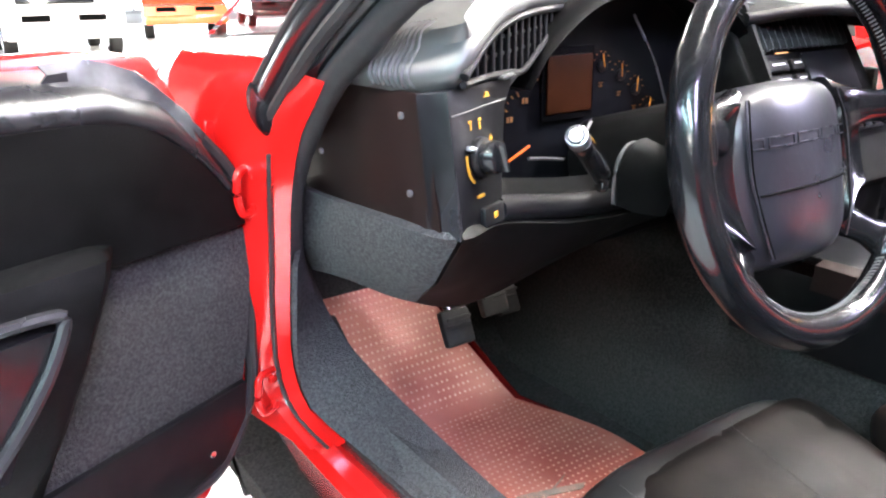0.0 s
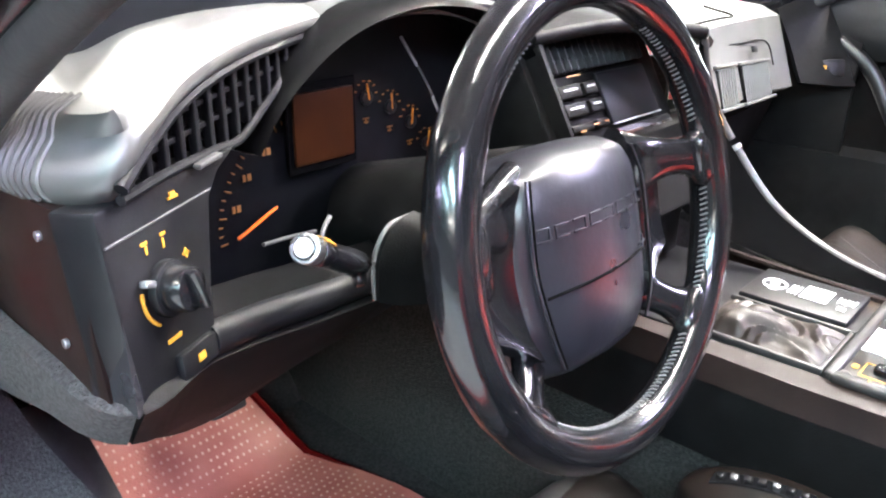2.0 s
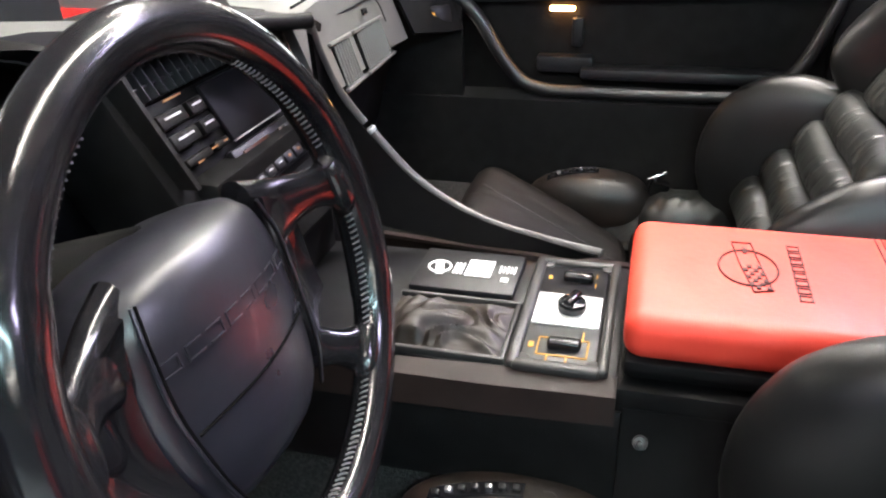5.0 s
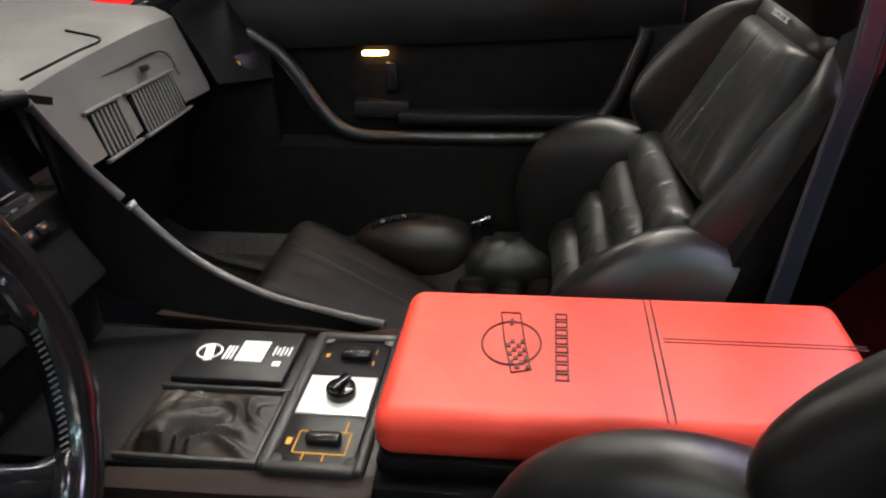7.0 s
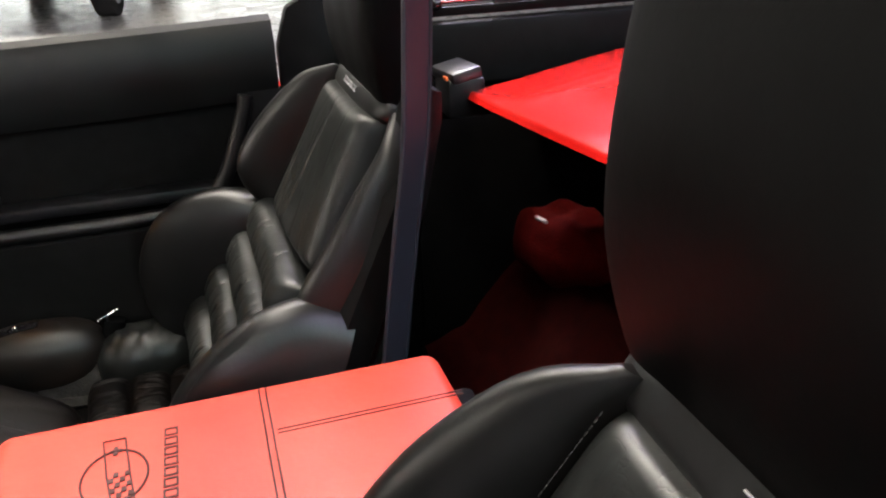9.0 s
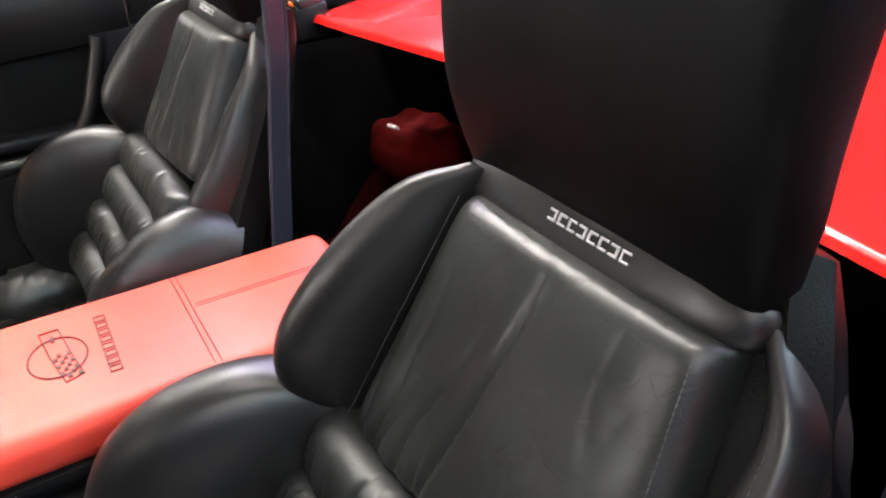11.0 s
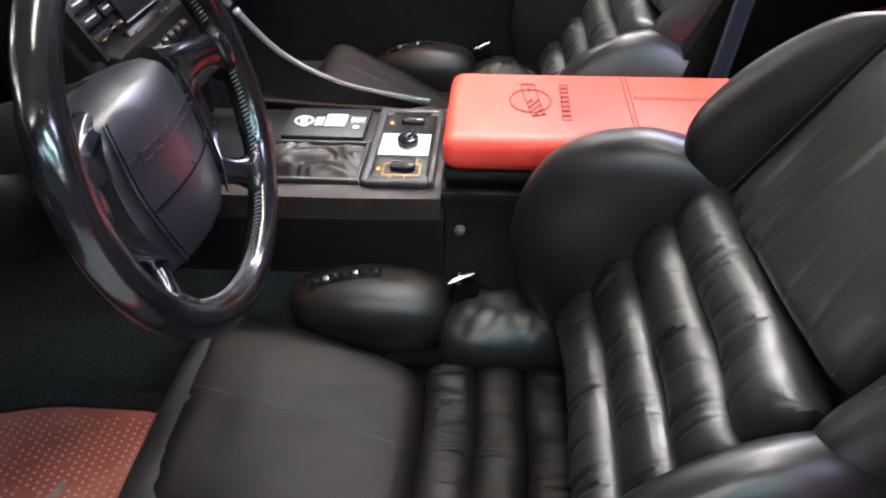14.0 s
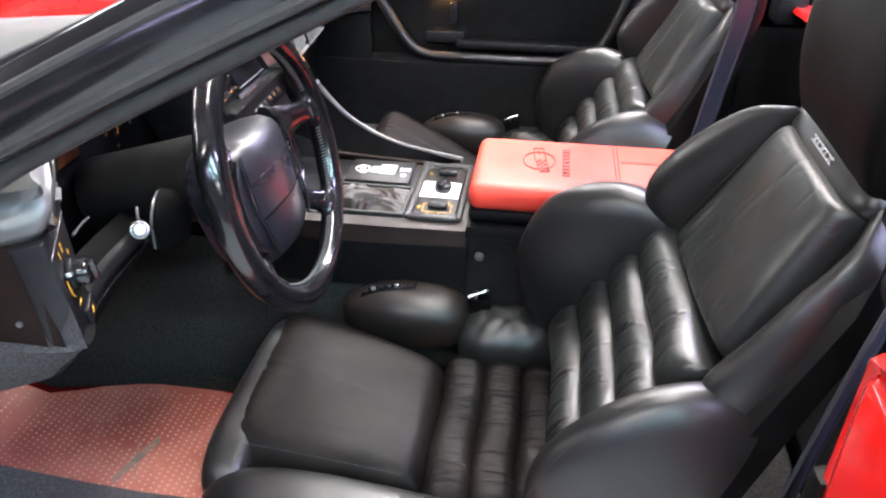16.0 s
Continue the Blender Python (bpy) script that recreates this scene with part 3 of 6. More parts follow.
# padded top of the pod: wraps round the left end, then follows the grille's upper edge
cols = [[(-0.666, 0.50, 0.770), (-0.671, 0.50, 0.784), (-0.660, 0.50, 0.800), (-0.635, 0.505, 0.812), (-0.62, 0.66, 0.802)],
        [(-0.665, 0.44, 0.771), (-0.670, 0.44, 0.785), (-0.657, 0.442, 0.803), (-0.632, 0.452, 0.816), (-0.60, 0.67, 0.806)],
        [(-0.662, 0.395, 0.771), (-0.667, 0.395, 0.785), (-0.653, 0.397, 0.804), (-0.630, 0.412, 0.819), (-0.57, 0.69, 0.81)],
        [(-0.652, 0.358, 0.769), (-0.656, 0.351, 0.784), (-0.644, 0.357, 0.805), (-0.628, 0.380, 0.822), (-0.54, 0.70, 0.815)],
        [(-0.634, 0.331, 0.774), (-0.637, 0.320, 0.788), (-0.629, 0.326, 0.810), (-0.622, 0.356, 0.827), (-0.51, 0.715, 0.82)]]
for u, v in UPPER[1:]:
    f = u / 0.325
    p = gp(u, v)
    cols.append([p, gp(u, v + 0.008, 0.008), gp(u, v + 0.019 - 0.004 * f, 0.004), p + Vector((0.002, 0.04, 0.034 - 0.014 * f)), Vector((-0.49 + 0.30 * f, 0.725 + 0.05 * f, 0.82))])
fine = [smoothed(c, 13) for c in cols]
pad_rows = [smoothed([r[k] for r in fine], 34) for k in range(13)]
part("pod_pad", sheet(pad_rows, 0.008), DASH_PAD, dash, "thick padded vinyl pod top")
# main top and cowl
rows = []
for x, yr, zr, yf in ((-0.52, 0.55, 0.836, 0.79), (-0.4, 0.47, 0.845, 0.80), (-0.3, 0.455, 0.856, 0.81), (-0.18, 0.455, 0.845, 0.82), (-0.05, 0.45, 0.82, 0.82)):
    rows.append([(x, yr, zr - 0.006), (x, yr + 0.02, zr), (x, yr + 0.09, zr + 0.002), (x, (yr + yf) / 2, zr - 0.006), (x, yf, zr - 0.02)])
part("top_pad", sheet(rows, 0.012), DASH_PAD, dash, "matt dark grey vinyl top")
part("cowl_strip", tube([(-0.655, 0.56, 0.80), (-0.58, 0.66, 0.808), (-0.4, 0.76, 0.82), (-0.1, 0.81, 0.825), (0.3, 0.80, 0.82), (0.6, 0.70, 0.80)], 0.006, 8, 30), RUBBER, dash)
# side end panel towards the door
part("end_panel", sheet([[(-0.6545, 0.336, 0.772), (-0.659, 0.352, 0.772), (-0.660, 0.44, 0.770), (-0.655, 0.60, 0.758)], [(-0.6560, 0.329, 0.70), (-0.6585, 0.346, 0.70), (-0.654, 0.44, 0.70), (-0.645, 0.605, 0.69)], [(-0.6555, 0.321, 0.655), (-0.6575, 0.340, 0.655), (-0.648, 0.44, 0.652), (-0.636, 0.61, 0.643)]], 0.012), BROWN_PLASTIC, dash, "brownish black end panel with small screws")
part("corner_facet", loft([[(x, y, z) for x, y in pts] for z, pts in ((0.660, ((-0.657, 0.337), (-0.6490, 0.3055), (-0.62, 0.325), (-0.63, 0.36))), (0.666, ((-0.658, 0.338), (-0.6490, 0.3060), (-0.62, 0.325), (-0.63, 0.36))), (0.770, ((-0.655, 0.352), (-0.6420, 0.3240), (-0.62, 0.338), (-0.63, 0.37))))]), SATIN_BLACK, dash, "satin black corner facet")
for y, z in ((0.37, 0.752), (0.50, 0.742), (0.36, 0.69), (0.52, 0.70)):
    part("screw", disc(0.003, 0.003, pose(-0.6595, y, z, 0, 90, 0), 10, 0.0005), STEEL, dash)
bars(dash, "arrow_mark", YELLOW, basis((-0.6525, 0.60, 0.668), (0, -1, 0), (0, 0, 1)), [(0, 0, 0.006, 0.006), (0.004, 0.004, 0.003, 0.005)], 0.002)
# switch pod face
PB = basis((-0.645, 0.309, 0.668), (0.074, 0.036, 0), (0, 0.01, 0.09))
part("switch_pod", solid([(0, -0.008), (0.076, -0.008), (0.082, 0.03), (0.098, 0.085), (0.112, 0.098), (0.138, 0.108), (0, 0.108)], -0.03, PB, 0.003), PLASTIC, dash)
part("pod_core", rbox((0.075, 0.16, 0.05), pose(-0.615, 0.44, 0.752), 0.01), PLASTIC, dash)

part("seam_line", tube([PB @ Vector(p) for p in ((0.002, 0.088, 0.0), (0.05, 0.089, 0.0), (0.099, 0.090, 0.0))], 0.0008, 6), SATIN, dash)
part("knob_ring", disc(0.0165, 0.006, PB @ pose(0.040, 0.050, 0.003)), PLASTIC, dash)
part("headlamp_switch", joined([disc(0.0135, 0.018, PB @ pose(0.040, 0.050, 0.010), bevel=0.003), rbox((0.0045, 0.026, 0.009), PB @ pose(0.040, 0.050, 0.021, 0, 0, 15), 0.002)]), GLOSS, dash, "black rotary light knob")
part("knob_tab", rbox((0.008, 0.004, 0.006), PB @ pose(0.022, 0.060, 0.004, 0, 0, -20), 0.001), STEEL, dash)
for k, (x, y, w, h) in enumerate(((0.030, 0.080, 0.007, 0.0024), (0.031, 0.076, 0.002, 0.006), (0.047, 0.080, 0.006, 0.0024), (0.046, 0.075, 0.002, 0.007), (0.0635, 0.062, 0.008, 0.0014), (0.0635, 0.062, 0.0014, 0.008), (0.0635, 0.062, 0.004, 0.004), (0.038, 0.019, 0.016, 0.0032))):
    bars(dash, "switch_mark", YELLOW, PB, [(x, y, 0.8 * w, 0.8 * h)])
part("brightness_arc", tube([PB @ Vector((0.040 + 0.0215 * math.cos(a), 0.050 + 0.0215 * math.sin(a), 0.0008)) for a in (2.9, 3.2, 3.5, 3.8, 4.1)], 0.0012, 6, 12), YELLOW, dash)
part("dimmer_switch", rbox((0.036, 0.017, 0.006), PB @ pose(0.052, 0.0, 0.002, 0, 0, -2), 0.002), PLASTIC, dash)
bars(dash, "dimmer_mark", YELLOW, PB @ pose(0, 0, 0.005), [(0.052, 0.0, 0.007, 0.005)])
bars(dash, "lamp_mark", YELLOW, PB @ pose(0, 0, 0), [(0.062, 0.0985, 0.005, 0.003), (0.062, 0.0968, 0.009, 0.0014)], 0.001)
# grille
part("outlet_frame", joined([tube([gp(u, v, 0.002) for u, v in UPPER], 0.0040, 8, 30), tube([gp(u, v, 0.001) for u, v in LOWER], 0.003, 8, 30)]), LEDGE, dash)
# near-black back paints the shade deep inside the outlet
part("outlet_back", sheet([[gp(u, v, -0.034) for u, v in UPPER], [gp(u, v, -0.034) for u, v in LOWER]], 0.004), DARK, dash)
for i in range(15):
    u = 0.014 + i * 0.0185
    h0, h1 = span(LOWER, u), span(UPPER, u)
    if h1 - h0 > 0.006:
        part("slat", rbox((0.0042, h1 - h0, 0.007), basis(gp(u, (h0 + h1) / 2, -0.003), GD, (0, 0, 1)) @ pose(0, 0, 0, 0, -12, 0), 0.001), PLASTIC, dash, smooth=False)
for v in (0.012, 0.026):
    us = [0.014 + 0.0185 * k for k in range(16) if span(LOWER, 0.014 + 0.0185 * k) + 0.003 < v < span(UPPER, 0.014 + 0.0185 * k) - 0.003]
    for ua, ub in zip(us, us[1:]):
        part("cross_slat", rbox((0.0185, 0.0032, 0.006), basis(gp((ua + ub) / 2, v + 0.02 * ua, -0.006), GD, (0, 0, 1)), 0.0005), PLASTIC, dash, smooth=False)
part("outlet_wheel", rbox((0.03, 0.004, 0.006), basis(gp(0.085, -0.004, 0.006), GD, (0, 0, 1)), 0.002), SATIN, dash)
# ribbed cap at the left end of the pad


def on_pad(k, y):
    """The place on the pad's line k that lies at y."""
    row = pad_rows[k]
    for a, b in zip(row, row[1:]):
        if a.y >= y > b.y:
            return a.lerp(b, (a.y - y) / (a.y - b.y))
    return row[0]


for i in range(7):
    part("rib", tube([on_pad(k, 0.362 + 0.0062 * i + 0.0012 * k) for k in range(1, 10)], 0.0023, 8, 20, up=(0, 1, 0)), SATIN, dash)
part("rib_frame", tube([on_pad(k, 0.355 + 0.0012 * k) for k in range(1, 10)], 0.0016, 8, 20, up=(0, 1, 0)), DASH_PAD, dash)
# instrument cluster: arched hood, face, display, dials
ARCH = [(-0.492, 0.755), (-0.47, 0.785), (-0.435, 0.814), (-0.395, 0.836), (-0.34, 0.851), (-0.28, 0.853), (-0.22, 0.843), (-0.165, 0.816), (-0.13, 0.78), (-0.115, 0.73), (-0.115, 0.68)]
arch = smoothed([(x, 0, z) for x, z in ARCH], 30)
ctr = Vector((-0.30, 0, 0.70))
part("cluster_hood", sheet([[ctr + (p - ctr) * k + Vector((0, y, 0)) for p in arch] for y, k in ((0.505, 0.93), (0.45, 0.925), (0.425, 0.93), (0.415, 0.955), (0.425, 0.99), (0.45, 1.0), (0.51, 0.995))], 0.004), HOOD, dash, "black padded arch over the instruments")
# thin grey tube that paints a glint along the hood's inner edge, no seam
part("glare_line", tube([ctr + (p - ctr) * 0.905 + Vector((0, 0.44, 0)) for p in arch[3:20]], 0.0012, 6), STITCH, dash)
part("cluster_face", rbox((0.50, 0.01, 0.32), pose(-0.345, 0.50, 0.70), 0.002), FACE, dash)
part("display_surround", rbox((0.078, 0.003, 0.080), pose(-0.368, 0.487, 0.744), 0.002), DARK, dash)
part("display", rbox((0.068, 0.004, 0.064), pose(-0.368, 0.484, 0.744), 0.002), LCD, dash, "unlit brown information display")
CF = basis((-0.315, 0.494, 0.735), (1, 0, 0), (0, 0.0, 1))
part("needle", rbox((0.046, 0.0026, 0.003), CF @ pose(-0.129, -0.064, 0.008, 0, 0, 24), 0.001), ORANGE, dash, "orange speedometer needle")
for k in range(19):
    a = radians(92 + 5.2 * k)
    r = 0.088 if k % 3 else 0.086
    c = Vector((-0.388 + r * math.cos(a), 0.4935, 0.665 + r * math.sin(a)))
    part("dial_mark", rbox((0.007 if k % 3 == 0 else 0.004, 0.0008, 0.0012), Matrix.Translation(c) @ pose(0, 0, 0, 0, -math.degrees(a), 0), 0), AMBER, dash, smooth=False)
for k in range(4):
    a = radians(98 + 22 * k)
    bars(dash, "dial_number", AMBER, CF @ pose(-0.073 + 0.074 * math.cos(a), -0.070 + 0.074 * math.sin(a), 0.001), [(-0.003, 0, 0.003, 0.006), (0.002, 0, 0.004, 0.006)])
for j, (x, z) in enumerate(((0.006, 0.024), (0.037, 0.011), (0.065, -0.008), (0.089, -0.035))):
    for a in (0.2, 0.7, 1.2, 1.7, 2.2, 2.7):
        bars(dash, "gauge_mark", AMBER, CF, [(x + 0.014 * math.cos(a), z + 0.016 * math.sin(a), 0.0030, 0.0014)])
    part("gauge_hub", disc(0.007, 0.004, CF @ pose(x, z, 0.002), 14, 0.001), PLASTIC, dash)
    bars(dash, "gauge_symbol", AMBER, CF, [(x, z - 0.020, 0.008, 0.0012), (x, z - 0.0235, 0.006, 0.0012), (x, z - 0.022, 0.0012, 0.006)])
    part("gauge_needle", rbox((0.016, 0.0014, 0.002), CF @ pose(x, z + 0.006, 0.004, 0, 0, 100 - 8 * j), 0.0005), GOLD, dash)
part("cluster_edge", tube([(-0.285, 0.47, 0.815), (-0.245, 0.47, 0.76), (-0.215, 0.475, 0.71)], 0.0015, 6, 10), STEEL, dash)
# lower edge and knee panel
edge = smoothed([(-0.585, 0.338, 0.678), (-0.52, 0.362, 0.664), (-0.445, 0.380, 0.650), (-0.36, 0.386, 0.644), (-0.22, 0.39, 0.642)], 20)
# the hood's shade on this ledge is put into its near-black colour
part("lower_shelf", sheet([[p + Vector(d) for p in edge] for d in ((0.002, 0.030, 0.012), (0, 0.008, 0.003), (0, 0, -0.006), (0, 0.002, -0.020), (0.002, 0.02, -0.032))], 0.006), DARK, dash, "smooth ledge below the instruments, near-black for shade")
part("ledge_edge", tube([p + Vector((0, 0.010, -0.012)) for p in edge], 0.0155, 14, flat=0.85), LEDGE, dash, "satin rounded ledge edge")

top = [(-0.64, 0.62, 0.645), (-0.648, 0.46, 0.655), (-0.65, 0.318, 0.668), (-0.58, 0.345, 0.66), (-0.45, 0.385, 0.628), (-0.3, 0.39, 0.622), (-0.14, 0.39, 0.62)]
bot = [(-0.640, 0.62, 0.556), (-0.632, 0.54, 0.566), (-0.605, 0.46, 0.560), (-0.55, 0.44, 0.548), (-0.45, 0.45, 0.556), (-0.3, 0.47, 0.58), (-0.14, 0.47, 0.59)]
tp, bt = smoothed(top, 40), smoothed(bot, 40)
mid = [(a + b) / 2 + Vector((-0.006, -0.010, -0.004)) for a, b in zip(tp, bt)]
und = [b + Vector((0.03, 0.16, 0.03)) for b in bt]
part("knee_panel", sheet([r[:15] for r in (tp, mid, bt, und)], 0.01), CARPET, dash, "charcoal carpeted knee panel")
part("knee_bolster", sheet([r[14:] for r in (tp, mid, bt, und)], 0.01), MATT, dash, "smooth black knee bolster")
# centre stack
SB = basis((-0.152, 0.352, 0.664), (0.235, -0.004, 0), (0, 0.055, 0.095))
part("stack_body", rbox((0.25, 0.25, 0.10), SB @ pose(0.118, 0.06, -0.055), 0.006), MATT, dash)
part("stack_base", rbox((0.235, 0.10, 0.20), pose(-0.012, 0.40, 0.60), 0.01), MATT, dash)
part("stack_flank", sheet([[(-0.145, 0.36, 0.70), (-0.15, 0.40, 0.78), (-0.145, 0.43, 0.83)], [(-0.15, 0.47, 0.70), (-0.15, 0.47, 0.78), (-0.14, 0.47, 0.83)]], 0.006), MATT, dash)
part("stack_brow", tube([(-0.15, 0.42, 0.806), (-0.05, 0.385, 0.815), (0.04, 0.325, 0.806)], 0.008, 10, 16), VINYL, dash)
part("brow_top", sheet([[(-0.15, 0.42, 0.81), (-0.05, 0.385, 0.82), (0.04, 0.325, 0.81), (0.10, 0.34, 0.79)], [(-0.15, 0.50, 0.83), (-0.05, 0.50, 0.83), (0.06, 0.50, 0.82), (0.12, 0.50, 0.80)]], 0.008), VINYL, dash)
part("climate_display", rbox((0.102, 0.060, 0.006), SB @ pose(0.152, 0.083, 0.0), 0.003), LEDGE, dash, "blank black display panel")
part("display_edge", rbox((0.100, 0.0012, 0.004), SB @ pose(0.152, 0.0525, 0.0032), 0.0004), GREY, dash)
for i in range(3):
    for j, (x, w) in enumerate(((0.042, 0.040), (0.080, 0.024))):
        part("button", rbox((w, 0.0145 if i < 2 else 0.008, 0.008), SB @ pose(x, 0.098 - 0.020 * i, 0.002), 0.002), MATT, dash)
        if i < 2:
            bars(dash, "button_print", GREY, SB @ pose(x, 0.098 - 0.020 * i, 0.006), [(0, 0.0015, w * 0.6, 0.0018)])
for x, y, w in ((0.055, 0.1135, 0.026), (0.038, 0.054, 0.010), (0.065, 0.058, 0.010), (0.085, 0.058, 0.007)):
    bars(dash, "button_mark", AMBER, SB @ pose(0, 0, 0.006), [(x, y, w, 0.0016)])
part("radio", rbox((0.135, 0.046, 0.01), SB @ pose(0.150, 0.024, 0.0), 0.003), LEDGE, dash, "black radio with two rows of keys")
for i in range(6):
    part("key", rbox((0.016, 0.011, 0.005), SB @ pose(0.094 + 0.0205 * i, 0.010, 0.006), 0.001), LEDGE, dash)
    bars(dash, "key_mark", AMBER if i > 2 else GREY, SB @ pose(0.094 + 0.0205 * i, 0.010, 0.0086), [(0, 0.001, 0.005, 0.003)] if i > 2 else [(0, 0.001, 0.007, 0.0012)])
for i in range(4):
    part("key", rbox((0.009, 0.007, 0.005), SB @ pose(0.170 + 0.0125 * i, 0.036, 0.006), 0.001), GREY_SLAT if i % 2 else BROWN_PLASTIC, dash)
part("radio_display", rbox((0.05, 0.013, 0.004), SB @ pose(0.122, 0.034, 0.005), 0.001), LCD, dash)
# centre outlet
# block coloured near-black in place of a deep, shaded duct
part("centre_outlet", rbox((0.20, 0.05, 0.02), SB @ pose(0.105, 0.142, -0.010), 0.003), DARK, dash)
for i in range(15):
    part("slat", rbox((0.0024, 0.046, 0.014), SB @ pose(0.012 + 0.0132 * i, 0.142, 0.002, 0, 20, 0), 0.0005), PLASTIC, dash, smooth=False)
for v in (0.132, 0.148):
    part("slat", rbox((0.195, 0.0022, 0.008), SB @ pose(0.105, v, 0.001), 0.0005), PLASTIC, dash, smooth=False)
# passenger side: sloping face with a row of outlets, rounded top
PX = (0.10, 0.20, 0.30, 0.40, 0.50, 0.58, 0.62)
PL = [(0.345, 0.705), (0.36, 0.695), (0.376, 0.686), (0.39, 0.678), (0.404, 0.670), (0.40, 0.667), (0.42, 0.668)]
PT = [(0.377, 0.79), (0.395, 0.79), (0.412, 0.788), (0.428, 0.785), (0.442, 0.782), (0.442, 0.78), (0.46, 0.775)]
rows = [[(x, y + 0.12, z - 0.05) for x, (y, z) in zip(PX, PL)], [(x, y + 0.012, z - 0.008) for x, (y, z) in zip(PX, PL)], [(x, y, z) for x, (y, z) in zip(PX, PL)],
        [(x, (a + c) / 2, (b + d) / 2) for x, (a, b), (c, d) in zip(PX, PL, PT)], [(x, y, z) for x, (y, z) in zip(PX, PT)],
        [(x, y + 0.03, z + 0.014) for x, (y, z) in zip(PX, PT)], [(x, y + 0.12, z + 0.022) for x, (y, z) in zip(PX, PT)], [(x, 0.80 - 0.5 * (x - 0.1) ** 2, 0.815) for x in PX]]
part("passenger_pad", sheet(rows, 0.012), DASH_PAD, dash, "smooth sloping passenger side pad")
for x0, x1 in ((0.198, 0.290), (0.318, 0.492)):
    xm = (x0 + x1) / 2
    om = basis((xm, 0.352 + 0.135 * (xm - 0.1) + 0.003, 0.7005 - 0.088 * (xm - 0.1) + 0.024), (1, 0.14, -0.085), (0, 0.032, 0.09))
    # shallow near-black block, its colour standing in for the recess shade
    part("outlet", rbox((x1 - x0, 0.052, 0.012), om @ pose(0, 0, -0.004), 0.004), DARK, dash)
    for dy in (-0.029, 0.029):
        part("outlet_lip", rbox((x1 - x0 + 0.014, 0.005, 0.008), om @ pose(0, dy, 0.002), 0.002), DASH_PAD, dash)
    n = int((x1 - x0) / 0.0125)
    for i in range(n):
        part("slat", rbox((0.0046, 0.052, 0.002), om @ pose(-(x1 - x0) / 2 + 0.0065 + 0.0125 * i, 0, 0.0035, 0, 0, -8), 0.0006), DASH_PAD, dash, smooth=False)
part("outlet_panel", tube([(0.17, 0.376, 0.722), (0.19, 0.386, 0.752), (0.225, 0.394, 0.764), (0.36, 0.410, 0.757), (0.47, 0.424, 0.751), (0.505, 0.422, 0.738), (0.512, 0.413, 0.708)], 0.0013, 6, 30), PLASTIC, dash, "thin seam round the outlets")
part("outlet_badge", rbox((0.03, 0.009, 0.003), basis((0.40, 0.405, 0.745), (1, 0.14, -0.085), (0, 0.032, 0.09)), 0.001), PLASTIC, dash)
part("air_bag_seam", tube([(0.12, 0.383, 0.802), (0.25, 0.402, 0.80), (0.335, 0.42, 0.797), (0.345, 0.47, 0.806)], 0.0016, 6, 16), DARK, dash)
part("glovebox_face", sheet([[(0.12, 0.40, 0.66), (0.4, 0.43, 0.645), (0.62, 0.45, 0.64)], [(0.12, 0.46, 0.50), (0.4, 0.48, 0.48), (0.62, 0.50, 0.48)], [(0.12, 0.60, 0.44), (0.4, 0.62, 0.43), (0.62, 0.62, 0.43)]], 0.01), MATT, dash)
# pillar trim that joins dash and door
rows = [[(0.60, 0.398, 0.668), (0.605, 0.43, 0.73), (0.60, 0.46, 0.785)], [(0.645, 0.355, 0.662), (0.655, 0.39, 0.73), (0.65, 0.44, 0.80)], [(0.672, 0.33, 0.66), (0.69, 0.37, 0.73), (0.69, 0.42, 0.815)]]
part("corner_trim", sheet(list(zip(*[smoothed(c, 12) for c in zip(*[smoothed(r, 12) for r in rows])])), 0.01), VINYL, dash)
# trim rail that sweeps from the stack to the console
RAIL = [(0.040, 0.326, 0.802), (0.075, 0.334, 0.765), (0.112, 0.333, 0.715), (0.133, 0.311, 0.668), (0.139, 0.25, 0.598), (0.130, 0.17, 0.560), (0.117, 0.09, 0.547), (0.105, 0.032, 0.543)]
rail = thing("trim_rail", "curved dark metal trim rail beside the console", "trim rail")
pr = smoothed(RAIL, 44)
part("upper_rail", tube(pr[:19], 0.0052, 10), SATIN, rail)
part("lower_rail", tube(pr[19:], 0.0052, 10), SATIN, rail)
part("joint_clip", disc(0.0068, 0.006, Matrix.Translation(pr[19]) @ (pr[20] - pr[18]).to_track_quat("Z", "Y").to_matrix().to_4x4(), 12, 0.001), STEEL, rail)
part("web", sheet([[p + Vector((-0.003, 0.003, 0)) for p in pr], [Vector((0.108, p.y + 0.03, min(p.z - 0.006, 0.53 + (p.z - 0.53) * 0.3))) for p in pr]], 0.005), DARK, rail)

# ---- steering column and wheel ----
col = thing("steering_column", "black steering column with stalk and key lock", "steering column")
part("shroud", tube([(-0.32, 0.275, 0.698), (-0.325, 0.36, 0.678), (-0.33, 0.47, 0.652)], 0.058, 20, 8, r2=0.052), MATT, col)
SK = Vector((-0.538, 0.294, 0.730))
SD = Vector((0.75, 0.47, -0.466)).normalized()
SM = Matrix.Translation(SK) @ ((-SD).to_track_quat("Z", "Y").to_matrix().to_4x4())
part("turn_stalk", tube([SK + SD * d for d in (0.005, 0.03, 0.06, 0.11)], 0.0078, 14, 10, r2=0.0105), GLOSS, col)
part("stalk_sleeve", disc(0.0092, 0.022, SM @ pose(0, 0, -0.022), bevel=0.001), GLOSS, col)
